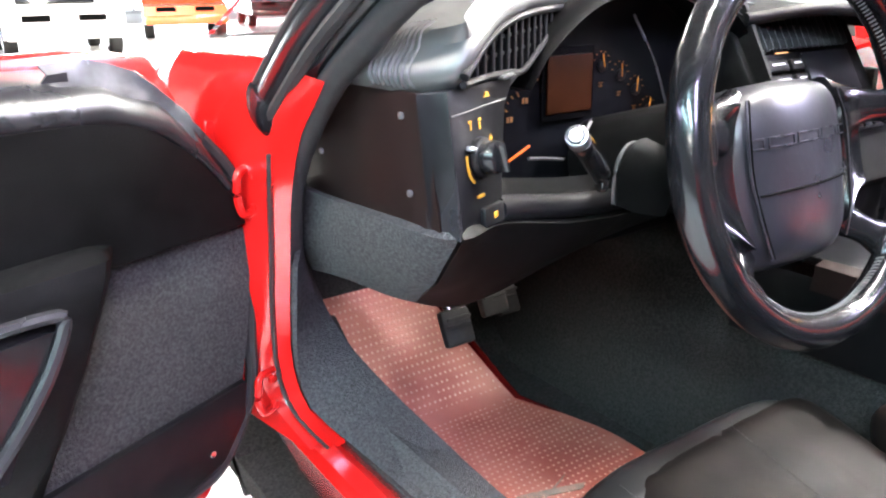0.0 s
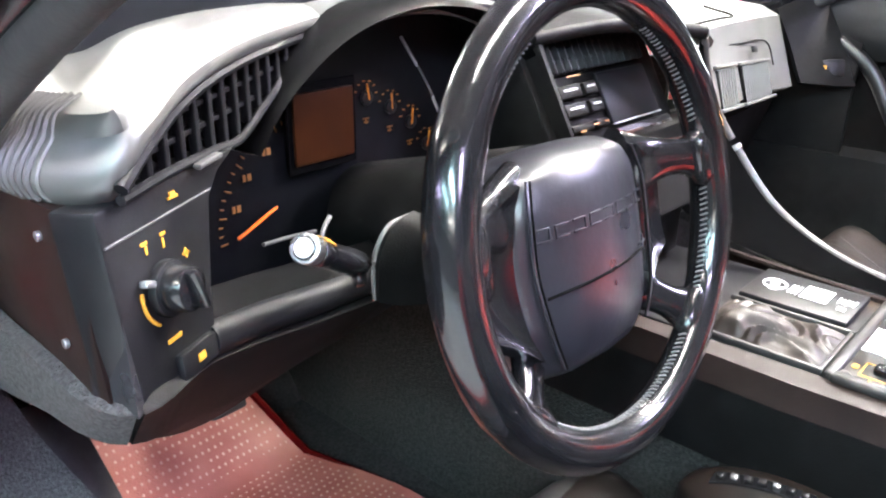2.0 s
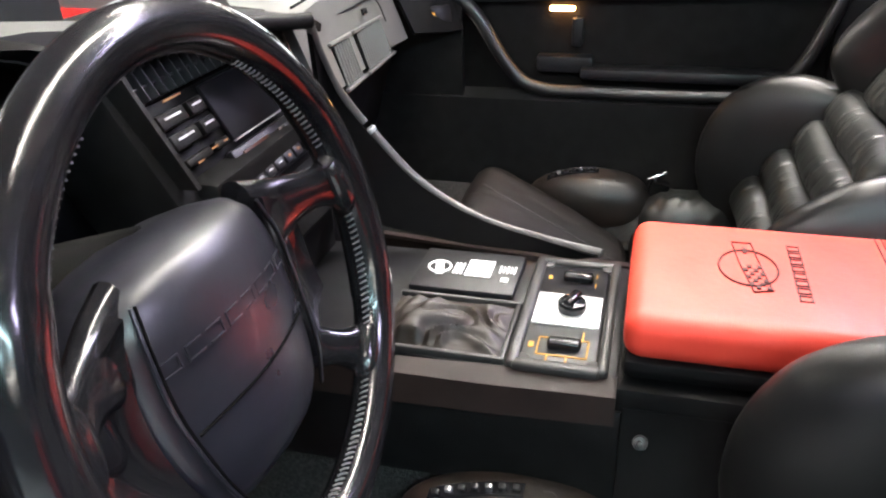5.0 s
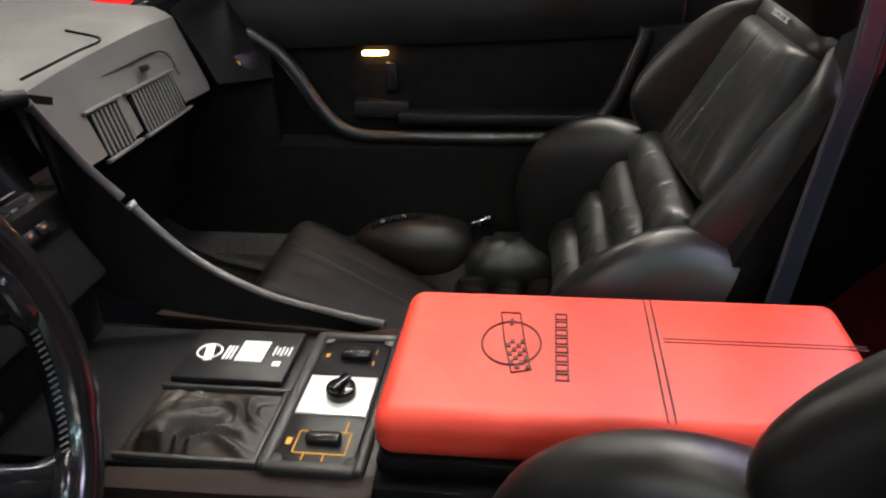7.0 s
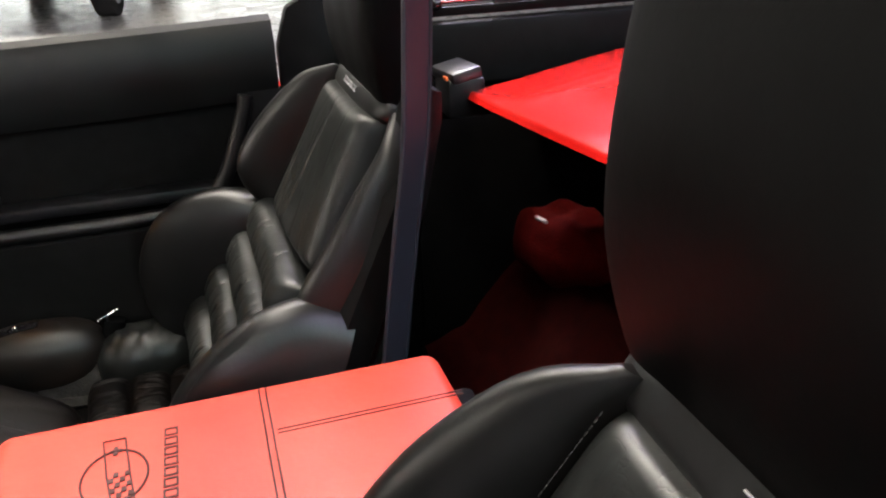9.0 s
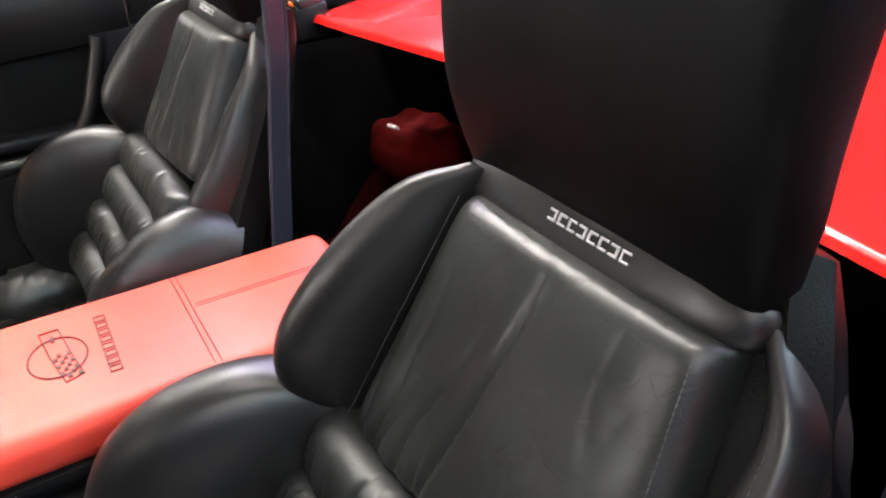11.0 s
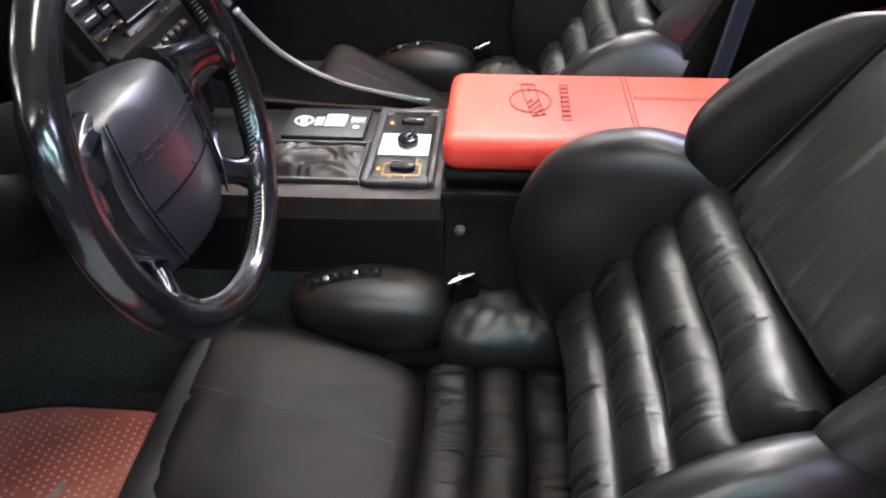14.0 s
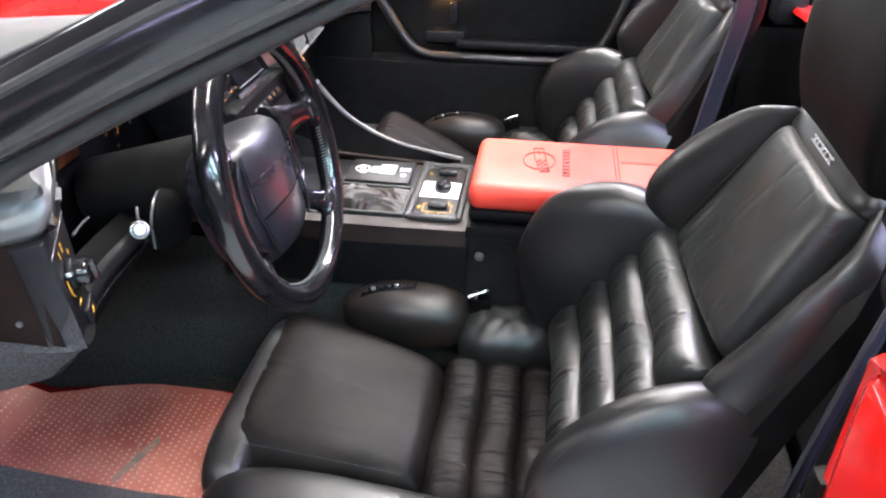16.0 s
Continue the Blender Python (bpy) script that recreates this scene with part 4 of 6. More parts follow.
part("cruise_slide", tube([SK + SD * 0.022 + Vector((0.002, 0, 0.007)), SK + SD * 0.024 + Vector((0.006, 0.003, 0.014)), SK + SD * 0.026 + Vector((0.013, 0.006, 0.020))], 0.0016, 8, 8), SATIN, col)
part("stalk_knob", disc(0.0098, 0.014, SM, bevel=0.002), STEEL, col, "pale grey push knob")
part("knob_ring", disc(0.0074, 0.003, SM @ pose(0, 0, 0.0066), bevel=0.0008), GLOSS, col)
part("knob_face", disc(0.0062, 0.003, SM @ pose(0, 0, 0.0078), bevel=0.001), GREY, col)
for k in range(4):
    for j in range(3):
        bars(col, "stalk_mark", YELLOW, SM @ pose(0, 0, 0, 0, 0, -40 + 32 * k) @ pose(0, 0.0096, -0.016 - 0.006 * j, -90, 0, 0), [(0.001 * (j - 1), 0.0, 0.0032, 0.0034)])
part("tilt_lever", tube([(-0.430, 0.425, 0.676), (-0.462, 0.415, 0.683), (-0.495, 0.404, 0.689)], 0.0016, 8, 8), SATIN, col)
rows = [[(-0.446, 0.337, 0.650), (-0.448, 0.334, 0.685), (-0.432, 0.336, 0.704), (-0.400, 0.346, 0.702)], [(-0.425, 0.336, 0.640), (-0.422, 0.330, 0.670), (-0.410, 0.332, 0.690), (-0.392, 0.342, 0.698)], [(-0.385, 0.33, 0.630), (-0.380, 0.325, 0.655), (-0.378, 0.328, 0.675), (-0.375, 0.338, 0.690)]]
part("lock_bezel", sheet([smoothed(r, 12) for r in rows], 0.006), VINYL, col, "black lock housing")
part("key_lock", disc(0.011, 0.008, basis((-0.455, 0.345, 0.672), (0.43, 0.9, 0), (0, 0, 1)), 18, 0.002), GLOSS, col)
part("lock_trim", tube(rows[0], 0.0022, 8, 14), SATIN, col)

WC, WT = Vector((-0.319, 0.219, 0.709)), 13.7
WM = Matrix.Translation(WC) @ pose(0, 0, 0, 90 - WT, 0, 0)  # local x right, y up along the wheel, z towards the driver
wheel = thing("steering_wheel", "black leather four-spoke steering wheel with a padded hub", "steering wheel", at=WC)


def wp(x, y, z):
    return WM @ Vector((x, y, z))


R0 = 0.170
ring = []
for k in range(96):
    a = 2 * math.pi * k / 96
    c = Vector((math.cos(a), math.sin(a), 0))
    rr = 0.0165 + 0.0012 * (1 if abs(math.sin(a)) < 0.5 else 0)
    ring.append([WM @ (c * (R0 + rr * math.cos(t)) + Vector((0, 0, rr * math.sin(t)))) for t in (2 * math.pi * j / 16 for j in range(16))])
ring.append(ring[0])
bm = loft(ring, caps=False)
bmesh.ops.remove_doubles(bm, verts=bm.verts, dist=1e-5)
part("rim", bm, RIM, wheel, "polished black leather rim")
for a0, a1 in ((-38, 12), (168, 218), (20, 62), (118, 160), (232, 308)):
    bms = []
    n = int((a1 - a0) / 1.7)
    for k in range(n):
        a = radians(a0 + (a1 - a0) * k / n)
        c = Vector((math.cos(a), math.sin(a), 0))
        d = Vector((-math.sin(a), math.cos(a), 0))
        p = c * (R0 - 0.0172) + Vector((0, 0, 0.002))
        bms.append(tube([WM @ (p - d * 0.0012 + Vector((0, 0, -0.0032))), WM @ (p - c * 0.0008), WM @ (p + d * 0.0012 + Vector((0, 0, 0.0032)))], 0.0008, 5))
    part("stitching", joined(bms), STITCH, wheel, "grey thread lacing")
# padded hub, set a little behind the rim
HX = -0.010


def hub_ring(k, z):
    out = []
    for q in range(44):
        t = 2 * math.pi * q / 44
        x = 0.090 * math.copysign(abs(math.cos(t)) ** 0.45, math.cos(t))
        y = 0.080 * math.copysign(abs(math.sin(t)) ** 0.55, math.sin(t))
        x *= 1.0 - 0.10 * max(0, -y) / 0.08
        y += 0.006 * (1 - (x / 0.090) ** 2) * (1 if y > 0 else 0.2) - 0.026
        out.append(wp(HX + x * k, y * k, z - 2.2 * (x * k) ** 2 * (1 if z > -0.03 else 0)))
    return out


part("hub_pad", loft([hub_ring(k, z) for k, z in ((0.86, -0.085), (0.96, -0.075), (1.02, -0.05), (1.03, -0.03), (1.0, -0.016), (0.94, -0.006), (0.84, 0.0), (0.6, 0.004), (0.3, 0.006), (0.03, 0.0065))]), HUB, wheel, "dark padded leather hub")


def on_hub(x, y, d=0.0006):
    return wp(HX + x, y, 0.0055 - 2.2 * x * x + d)


part("hub_seam", tube([on_hub(x, -0.034 + 0.02 * x) for x in (-0.068, -0.02, 0.02, 0.060)], 0.0011, 6, 12), DARK, wheel)
for sx in (-1, 1):
    part("hub_seam", tube([on_hub(sx * 0.066, 0.047, -0.004), on_hub(sx * 0.072, 0.02), on_hub(sx * 0.073, -0.02), on_hub(sx * 0.066, -0.065), on_hub(sx * 0.056, -0.092, -0.004)], 0.0010, 6, 16), DARK, wheel)
    part("hub_piping", tube([on_hub(sx * 0.0685, 0.047, -0.004), on_hub(sx * 0.0745, 0.02), on_hub(sx * 0.0755, -0.02), on_hub(sx * 0.0685, -0.065), on_hub(sx * 0.0585, -0.092, -0.004)], 0.0014, 6, 16), HUB, wheel)
part("hub_crest", joined([rbox((0.014, 0.0016, 0.0012), Matrix.Translation(on_hub(0.054, -0.028)) @ WM.to_3x3().to_4x4() @ pose(0, 0, 0, 0, 12, 0), 0), rbox((0.0016, 0.012, 0.0012), Matrix.Translation(on_hub(0.056, -0.028)) @ WM.to_3x3().to_4x4() @ pose(0, 0, 0, 0, 12, 0), 0)]), HUB, wheel)
for i in range(8):
    x = -0.066 + 0.0172 * i
    tm = Matrix.Translation(on_hub(x, 0.009)) @ WM.to_3x3().to_4x4() @ pose(0, 0, 0, 0, math.degrees(4.4 * x), 0)
    part("embossed_bar", joined([rbox((0.0130, 0.0014, 0.0012), tm @ pose(0, 0.0042, 0), 0.0004), rbox((0.0130, 0.0014, 0.0012), tm @ pose(0, -0.0042, 0), 0.0004), rbox((0.0014, 0.008, 0.0012), tm @ pose(-0.0058 if i % 2 else 0.0058, 0, 0), 0.0004)]), HUB, wheel)
# broad spokes, dished glossy wings with horn buttons
SPOKES = (((0.068, 0.018, -0.030, 0.042, 0.014), (0.092, 0.024, -0.028, 0.027, 0.012), (0.116, 0.025, -0.020, 0.018, 0.010), (0.138, 0.022, -0.009, 0.016, 0.009), (0.156, 0.018, -0.003, 0.024, 0.009)),
          ((0.050, -0.062, -0.036, 0.030, 0.013), (0.078, -0.080, -0.030, 0.019, 0.011), (0.100, -0.097, -0.016, 0.014, 0.010), (0.117, -0.111, -0.005, 0.022, 0.009)))


def spoke(sx, stations):
    rings = []
    a, b = Vector(stations[0][:2]), Vector(stations[-1][:2])
    d = (b - a).normalized()
    for x, y, z, hw, ht in stations:
        ring = []
        for q in range(20):
            t = 2 * math.pi * q / 20
            c, e = math.copysign(abs(math.cos(t)) ** 0.7, math.cos(t)), math.copysign(abs(math.sin(t)) ** 0.8, math.sin(t))
            ring.append((sx * (x - d.y * hw * c), y + d.x * hw * c, z + ht * e))
        rings.append(ring)
    cols = [smoothed(c, 14) for c in zip(*rings)]
    return loft([[wp(*p) for p in r] for r in zip(*cols)])


def wing_at(sx, u, v):
    y = (0.048 - 0.016 * u) * (1 - v) + (-0.082 + 0.030 * u) * v
    dish = (math.sin(math.pi * v) * math.sin(math.pi * min(1, u * 0.9 + 0.08))) ** 0.7
    return wp(HX + sx * (0.074 + 0.052 * u + 0.006 * math.sin(math.pi * v)), y, -0.018 - 0.010 * u - 0.014 * dish)


for sx in (-1, 1):
    for st in SPOKES:
        part("spoke", spoke(sx, st), RIM, wheel)
        x, y, z = st[-1][:3]
        part("spoke_root", cushion(WM @ pose(sx * x * 0.99, y, z + 0.003, 0, 0, math.degrees(math.atan2(y, sx * x))), (0.026, 0.054, 0.024), 2.4), GLOSS, wheel)
    part("spoke_panel", sheet([[wing_at(sx, u / 10, v / 18) for v in range(19)] for u in range(11)], 0.010), RIM, wheel, "dished glossy panel beside the hub")
    part("panel_edge", tube([wing_at(sx, u, v) + WM.to_3x3() @ Vector((0, 0, 0.001)) for u, v in ((0.1, 0.97), (0.5, 0.98), (0.9, 0.95), (1.0, 0.80))], 0.0016, 8, 14), GLOSS, wheel)
    part("horn_button", cushion(WM @ pose(HX + sx * 0.108, -0.008, -0.033, 0, sx * 20, 0), (0.028, 0.044, 0.018), 3.0, 24, 14), GLOSS, wheel, "glossy black horn button")
part("column_boss", disc(0.05, 0.05, WM @ pose(0, 0, -0.10), 24, 0.006), VINYL, wheel)

# ---- centre console ----
con = thing("centre_console", "black centre console with switch plate and shifter boot", "centre console")
ZC = 0.53
for sx in (-1, 1):
    part("side_panel", sheet([[(sx * (x + 0.012 * max(0, y)), y, z) for y in (-0.005, 0.12, 0.26, 0.40)] for x, z in ((0.129, 0.512), (0.136, 0.495), (0.1395, 0.455), (0.1425, 0.42))], 0.006), VINYL, con)
    part("edge_trim", sheet([[(sx * 0.104, 0.0, ZC), (sx * 0.108, 0.12, ZC), (sx * 0.122, 0.30, ZC + 0.004)], [(sx * 0.125, 0.0, ZC - 0.006), (sx * 0.13, 0.12, ZC - 0.006), (sx * 0.138, 0.30, ZC)], [(sx * 0.1275, 0.0, ZC - 0.014), (sx * 0.132, 0.12, ZC - 0.014), (sx * 0.139, 0.30, ZC - 0.010)], [(sx * 0.134, 0.0, ZC - 0.030), (sx * 0.138, 0.12, ZC - 0.032), (sx * 0.144, 0.30, ZC - 0.030)]], 0.004), BROWN_PLASTIC, con, "brownish satin edge trim")
part("top_plate", rbox((0.21, 0.40, 0.012), pose(0, 0.20, ZC - 0.008), 0.003), PLASTIC, con)
# lidded tray with a printed label plate
part("tray_lid", rbox((0.088, 0.115, 0.008), pose(0.05, 0.172, ZC + 0.003), 0.003), PLASTIC, con)
for plate in ([(0.004, 0.0095 - 0.0042 * k, 0.036, 0.0034) for k in range(7)] + [(0.0, 0.024 - 0.004 * k, 0.024, 0.0022) for k in range(3)] + [(0.006, -0.026 - 0.004 * k, 0.016 - 0.004 * (k % 2), 0.0018) for k in range(5)] + [(-0.016, -0.034, 0.008, 0.008)]):
    bars(con, "label_line", WHITE, pose(0.05, 0.163, ZC + 0.0072), [plate])
part("label_ring", tube([(0.05 + 0.0125 * math.cos(a), 0.205 + 0.0125 * math.sin(a), ZC + 0.0078) for a in (2 * math.pi * k / 24 for k in range(25))], 0.0012, 6), WHITE, con)
bars(con, "label_banner", WHITE, pose(0.05, 0.205, ZC + 0.0072, 0, 0, 12), [(-0.002, 0, 0.028, 0.009)], 0.0010)
# boot in a well
BOOT = leather("worn_boot_leather", (0.008, 0.0055, 0.0042), (0.020, 0.0135, 0.0100), 0.5, 0.3)
BOOT.node_tree.nodes["Principled BSDF"].inputs["Specular IOR Level"].default_value = 0.3
FRAME = material("dark_satin_frame", (0.018, 0.018, 0.018), 0.36, spec=0.3, color2=(0.026, 0.025, 0.025), scale=50, wear=0.06)
part("boot_frame", joined([rbox((0.10, 0.005, 0.006), pose(-0.052, 0.106, ZC + 0.001), 0.002), rbox((0.005, 0.13, 0.008), pose(-0.003, 0.168, ZC + 0.001), 0.002), rbox((0.005, 0.13, 0.008), pose(-0.101, 0.168, ZC + 0.001), 0.002)]), FRAME, con)
rows = []
for b in range(44):
    row = []
    for a in range(40):
        u, v = a / 39, b / 43
        x, y = -0.0985 + 0.093 * u, 0.110 + 0.122 * v
        rim = min(1, 8 * u, 8 * (1 - u), 8 * v, 8 * (1 - v))
        d = math.hypot((u - 0.38) / 0.55, (v - 0.72) / 0.5)
        w = noise.noise((u * 2.2 + 0.6 * v, v * 2.6, 4.0))
        fold = 0.0055 * math.sin(14 * w + 9 * d) * (1 - 0.5 * min(1, d))
        row.append((x, y, ZC - 0.001 + rim * (0.006 + 0.014 * math.exp(-2.2 * d * d) + fold)))
    rows.append(row)
part("shifter_boot", sheet(rows, 0.003), BOOT, con, "wrinkled worn black leather boot")
# switch plate
part("switch_plate", rbox((0.19, 0.072, 0.006), pose(-0.008, 0.056, ZC + 0.0), 0.003), LEDGE, con)
part("plate_frame", joined([rbox((0.205, 0.012, 0.011), pose(-0.005, 0.096, ZC + 0.002), 0.004, 3), rbox((0.205, 0.010, 0.011), pose(-0.005, 0.014, ZC + 0.002), 0.004, 3), rbox((0.012, 0.08, 0.011), pose(0.093, 0.056, ZC + 0.0018), 0.004, 3), rbox((0.012, 0.08, 0.011), pose(-0.104, 0.056, ZC + 0.0018), 0.004, 3)] + [disc(0.007, 0.006, pose(x, y, ZC + 0.002), 16, 0.001) for x in (0.085, -0.096) for y in (0.022, 0.088)]), FRAME, con, "satin grey frame")
# black plate, drawn pale with its reflection in the colour
part("metal_plate", rbox((0.058, 0.066, 0.004), pose(-0.006, 0.056, ZC + 0.003), 0.001), PLATE, con, "glossy black selector plate, coloured pale as its reflection")
part("selector_knob", joined([disc(0.0145, 0.012, pose(-0.006, 0.052, ZC + 0.010), bevel=0.003), rbox((0.010, 0.028, 0.008), pose(-0.006, 0.052, ZC + 0.018, 0, 0, 70), 0.003, 3)]), GLOSS, con, "round black selector knob")
for x in (0.058, -0.07):
    part("rocker_switch", rbox((0.013, 0.032, 0.012), pose(x, 0.052, ZC + 0.006), 0.004, 3), GLOSS, con)
for x, y, w, d in ((-0.072, 0.083, 0.009, 0.005), (-0.086, 0.053, 0.0014, 0.046), (-0.058, 0.053, 0.0014, 0.046), (-0.072, 0.030, 0.028, 0.0014), (-0.072, 0.0765, 0.028, 0.0014), (-0.091, 0.066, 0.008, 0.0014), (-0.091, 0.048, 0.008, 0.0014), (-0.050, 0.036, 0.014, 0.0014), (0.058, 0.082, 0.007, 0.004), (0.048, 0.033, 0.008, 0.0014), (0.068, 0.033, 0.008, 0.0014)):
    bars(con, "rocker_mark", YELLOW, pose(x, y, ZC + 0.0032), [(0, 0, w, d)])
part("rear_body", rbox((0.236, 0.46, 0.16), pose(0, -0.225, 0.45), 0.012), VINYL, con)
part("rear_flank", sheet([[(-x, y, z) for y in (-0.45, -0.2, -0.03, -0.006)] for x, z in ((0.1195, 0.510), (0.128, 0.47), (0.1475, 0.41), (0.1545, 0.34), (0.158, 0.24))], 0.006), VINYL, con, "plain black rear flank")
part("flank_button", joined([disc(0.0068, 0.006, pose(-0.1275, -0.024, 0.481, 0, -70, 0), 18, 0.002), disc(0.0032, 0.005, pose(-0.1310, -0.024, 0.482, 0, -70, 0), 14, 0.0012)]), SATIN, con, "small round metal button")
part("ash_tray_seam", rbox((0.003, 0.36, 0.004), pose(-0.1195, -0.2, 0.49), 0.001), DARK, con)

# ---- armrest lid ----
lid = thing("armrest_lid", "red leather armrest lid with dark stitched emblem", "armrest", at=(0, -0.2, 0.55))


def puff(p):
    return p + Vector((0, 0, 0.006 * (1 - (p.x / 0.11) ** 2) if p.z > 0 else 0))


part("lid_base", rbox((0.222, 0.42, 0.02), pose(0, -0.212, 0.545), 0.008), VINYL, lid)
part("lid_pad", rbox((0.206, 0.408, 0.046), pose(-0.006, -0.205, 0.5745), 0.017, 6), RED_LEATHER, lid, "bright red leather cover")
ZL = 0.5975
part("seam", joined([tube([(-0.108, -0.236 + d, ZL - 0.014), (-0.0985, -0.236 + d, ZL - 0.003), (-0.085, -0.236 + d, ZL), (0.0, -0.236 + d, ZL), (0.076, -0.236 + d, ZL), (0.0895, -0.236 + d, ZL - 0.004), (0.0965, -0.236 + d, ZL - 0.014)], 0.0009, 6, 14) for d in (0, 0.006)] +
                    [tube([(0.012 + d, -0.24, ZL), (0.012 + d, -0.41, ZL)], 0.0008, 6, 10) for d in (0, 0.005)]), DARK_RED, lid)
EM = pose(0.0, -0.107, 0.5982)  # stitched emblem: ring, banner, checks and a line of lettering bars
part("emblem_ring", tube([EM @ Vector((0.034 * math.cos(a), 0.026 * math.sin(a), 0)) for a in (2 * math.pi * k / 40 for k in range(41))], 0.0011, 6), DARK_RED, lid)
part("emblem_banner", joined([tube([EM @ Vector(p) for p in q], 0.0009, 6) for q in (((0.05, -0.006, 0), (0.05, 0.012, 0), (0.0, 0.006, 0), (-0.045, -0.002, 0)), ((0.05, -0.006, 0), (0.0, -0.012, 0), (-0.04, -0.018, 0), (-0.045, -0.002, 0)))]), DARK_RED, lid)
for i in range(7):
    for j in range(i % 2, 4, 2):
        part("emblem_check", rbox((0.0055, 0.0042, 0.0012), EM @ pose(0.002 - 0.0064 * i, -0.010 + 0.0045 * j - 0.0009 * i, 0.0), 0), DARK_RED, lid, smooth=False)
part("emblem_bow", joined([rbox((0.012, 0.004, 0.0012), EM @ pose(0.034, 0.001, 0), 0.001), rbox((0.004, 0.010, 0.0012), EM @ pose(0.034, 0.001, 0), 0.001)]), DARK_RED, lid)
for i in range(8):
    part("letter_bar", joined([rbox((0.0102, 0.0018, 0.001), pose(-0.048 + 0.0135 * i, -0.156, 0.5978), 0), rbox((0.0102, 0.0018, 0.001), pose(-0.048 + 0.0135 * i, -0.146, 0.5978), 0), rbox((0.0018, 0.0115, 0.001), pose(-0.0525 + 0.0135 * i, -0.151, 0.5979), 0), rbox((0.0018, 0.0115, 0.001), pose(-0.0435 + 0.0135 * i, -0.151, 0.5979), 0)]), DARK_RED, lid, "dark stitched outline bar", smooth=False)

# ---- seats ----
CX = -0.388
UP, FW = Vector((0, -0.458, 0.889)), Vector((0, 0.889, 0.458))


def bk(x, s, n, tilt=0, roll=0, spin=0):
    """A pose on the backrest: x across, s up along it, n out of it; local y runs up, z out."""
    o = Vector((CX + x, -0.29, 0.605)) + UP * s + FW * n
    return basis(o, (1, 0, 0), UP) @ pose(0, 0, 0, tilt, roll, spin)


def bp(x, s, n):
    return Vector((CX + x, -0.29, 0.605)) + UP * s + FW * n


def crease(a, b, seed, depth=0.0016, scale=26.0):
    """Sharp shallow folds of stretched leather at a place (a, b)."""
    v = noise.noise((a * scale, b * scale * 0.6, seed * 3.1)) + 0.5 * noise.noise((a * scale * 2.3, b * scale, seed * 7.7))
    return -depth * max(0.0, 1 - abs(v) * 7) + 0.0016 * noise.noise((a * 12, b * 12, seed))


def roll_pad(name, place, half, tall, deep, seed, parent, mat=LEATHER):
    """A stuffed roll across the seat: place(x, u, v) puts a point; u runs along its height, v out of it."""
    rings = []
    rnd = random.Random(int(seed * 10))
    folds = [(rnd.uniform(-0.9, 0.9) * half, rnd.uniform(-0.018, 0.018), rnd.uniform(0.0016, 0.0052), rnd.uniform(0.8, 2.3)) for _ in range(19)]
    for i in range(221):
        f = -1 + 2 * i / 220
        k = max(0.05, (1 - abs(f) ** 10)) ** 0.4
        ring = []
        for q in range(20):
            a = 2 * math.pi * q / 20
            c, d = math.cos(a), math.sin(a)
            u = tall / 2 * math.copysign(abs(c) ** 0.75, c)
            w = deep / 2 * math.copysign(abs(d) ** 0.8, d) * k
            r = crease(f * half, a * 0.03, seed, 0.0008, 22) - sum(g * math.exp(-((f * half - xc - sl * (a - 1.57)) / 0.0019) ** 2 - ((a - am) / 0.8) ** 2) for xc, sl, g, am in folds) if d > 0 else 0
            ring.append(place(f * half * (1 - 0.012 * (1 - abs(d))), u * (0.9 + 0.1 * k) + 0.002 * math.sin(f * 5 + seed), w + r * d))
        rings.append(ring)
    return part(name, loft(rings), mat, parent)


def lobe(name, stations, parent, label="", base=-0.06, mat=None, seed=1.0, put=None, skew=0.52):
    """A padded bolster: stations (s, x inner, x outer, crest) swept along the seat."""
    st = smoothed([(a, b, c) for a, b, c, d in stations], 30)
    cr = smoothed([(a, d, 0) for a, b, c, d in stations], 30)
    rings = []
    for (s, xi, xo), (_, n, _z) in zip(st, cr):
        ring = []
        for q in range(22):
            t = q / 21
            if t < skew:
                g = t / skew
                x, h = xi + (xo - xi) * 0.5 * (1 - math.cos(g * math.pi / 2)) * 1.16, math.sin(g * math.pi / 2) ** 0.85
            else:
                g = (t - skew) / (1 - skew)
                x0 = xi + (xo - xi) * 0.58
                x, h = x0 + (xo - x0) * math.sin(g * math.pi / 2) ** 0.8, math.cos(g * math.pi / 2) ** 0.7
            ring.append((put or bp)(x, s, base + (n - base) * h + 0.6 * crease(x, s, seed, 0.0008, 16)))
        rings.append(ring)
    return part(name, loft(rings), mat or LEATHER_SMOOTH, parent, label)


def stitches(pts, parent, n=40):
    p = smoothed(pts, n)
    return part("stitching", joined([tube([a.lerp(b, 0.15), a.lerp(b, 0.5) + Vector((0, 0, 0.0003)), a.lerp(b, 0.75)], 0.00045, 4) for a, b in zip(p, p[1:])]), SEAT_STITCH, parent, "fine grey stitching")


seat = thing("bucket_seat", "black leather bucket seat with rolled padding and wide bolsters", "car seat", group="car seats", at=(CX, 0, 0.2))
rings = []
for s, w, n0, n1 in ((-0.34, 0.20, -0.12, -0.05), (-0.2, 0.235, -0.12, -0.03), (0.0, 0.20, -0.11, -0.03), (0.15, 0.18, -0.10, -0.03), (0.24, 0.135, -0.09, -0.03), (0.27, 0.12, -0.08, -0.03)):
    rings.append([bk(x * w, s, n) @ Vector() for x, n in ((-0.8, n0), (0.8, n0), (0.97, n0 + 0.02), (1, n1 - 0.02), (0.9, n1), (-0.9, n1), (-1, n1 - 0.02), (-0.97, n0 + 0.02))])
part("back_shell", loft(rings), VINYL, seat)


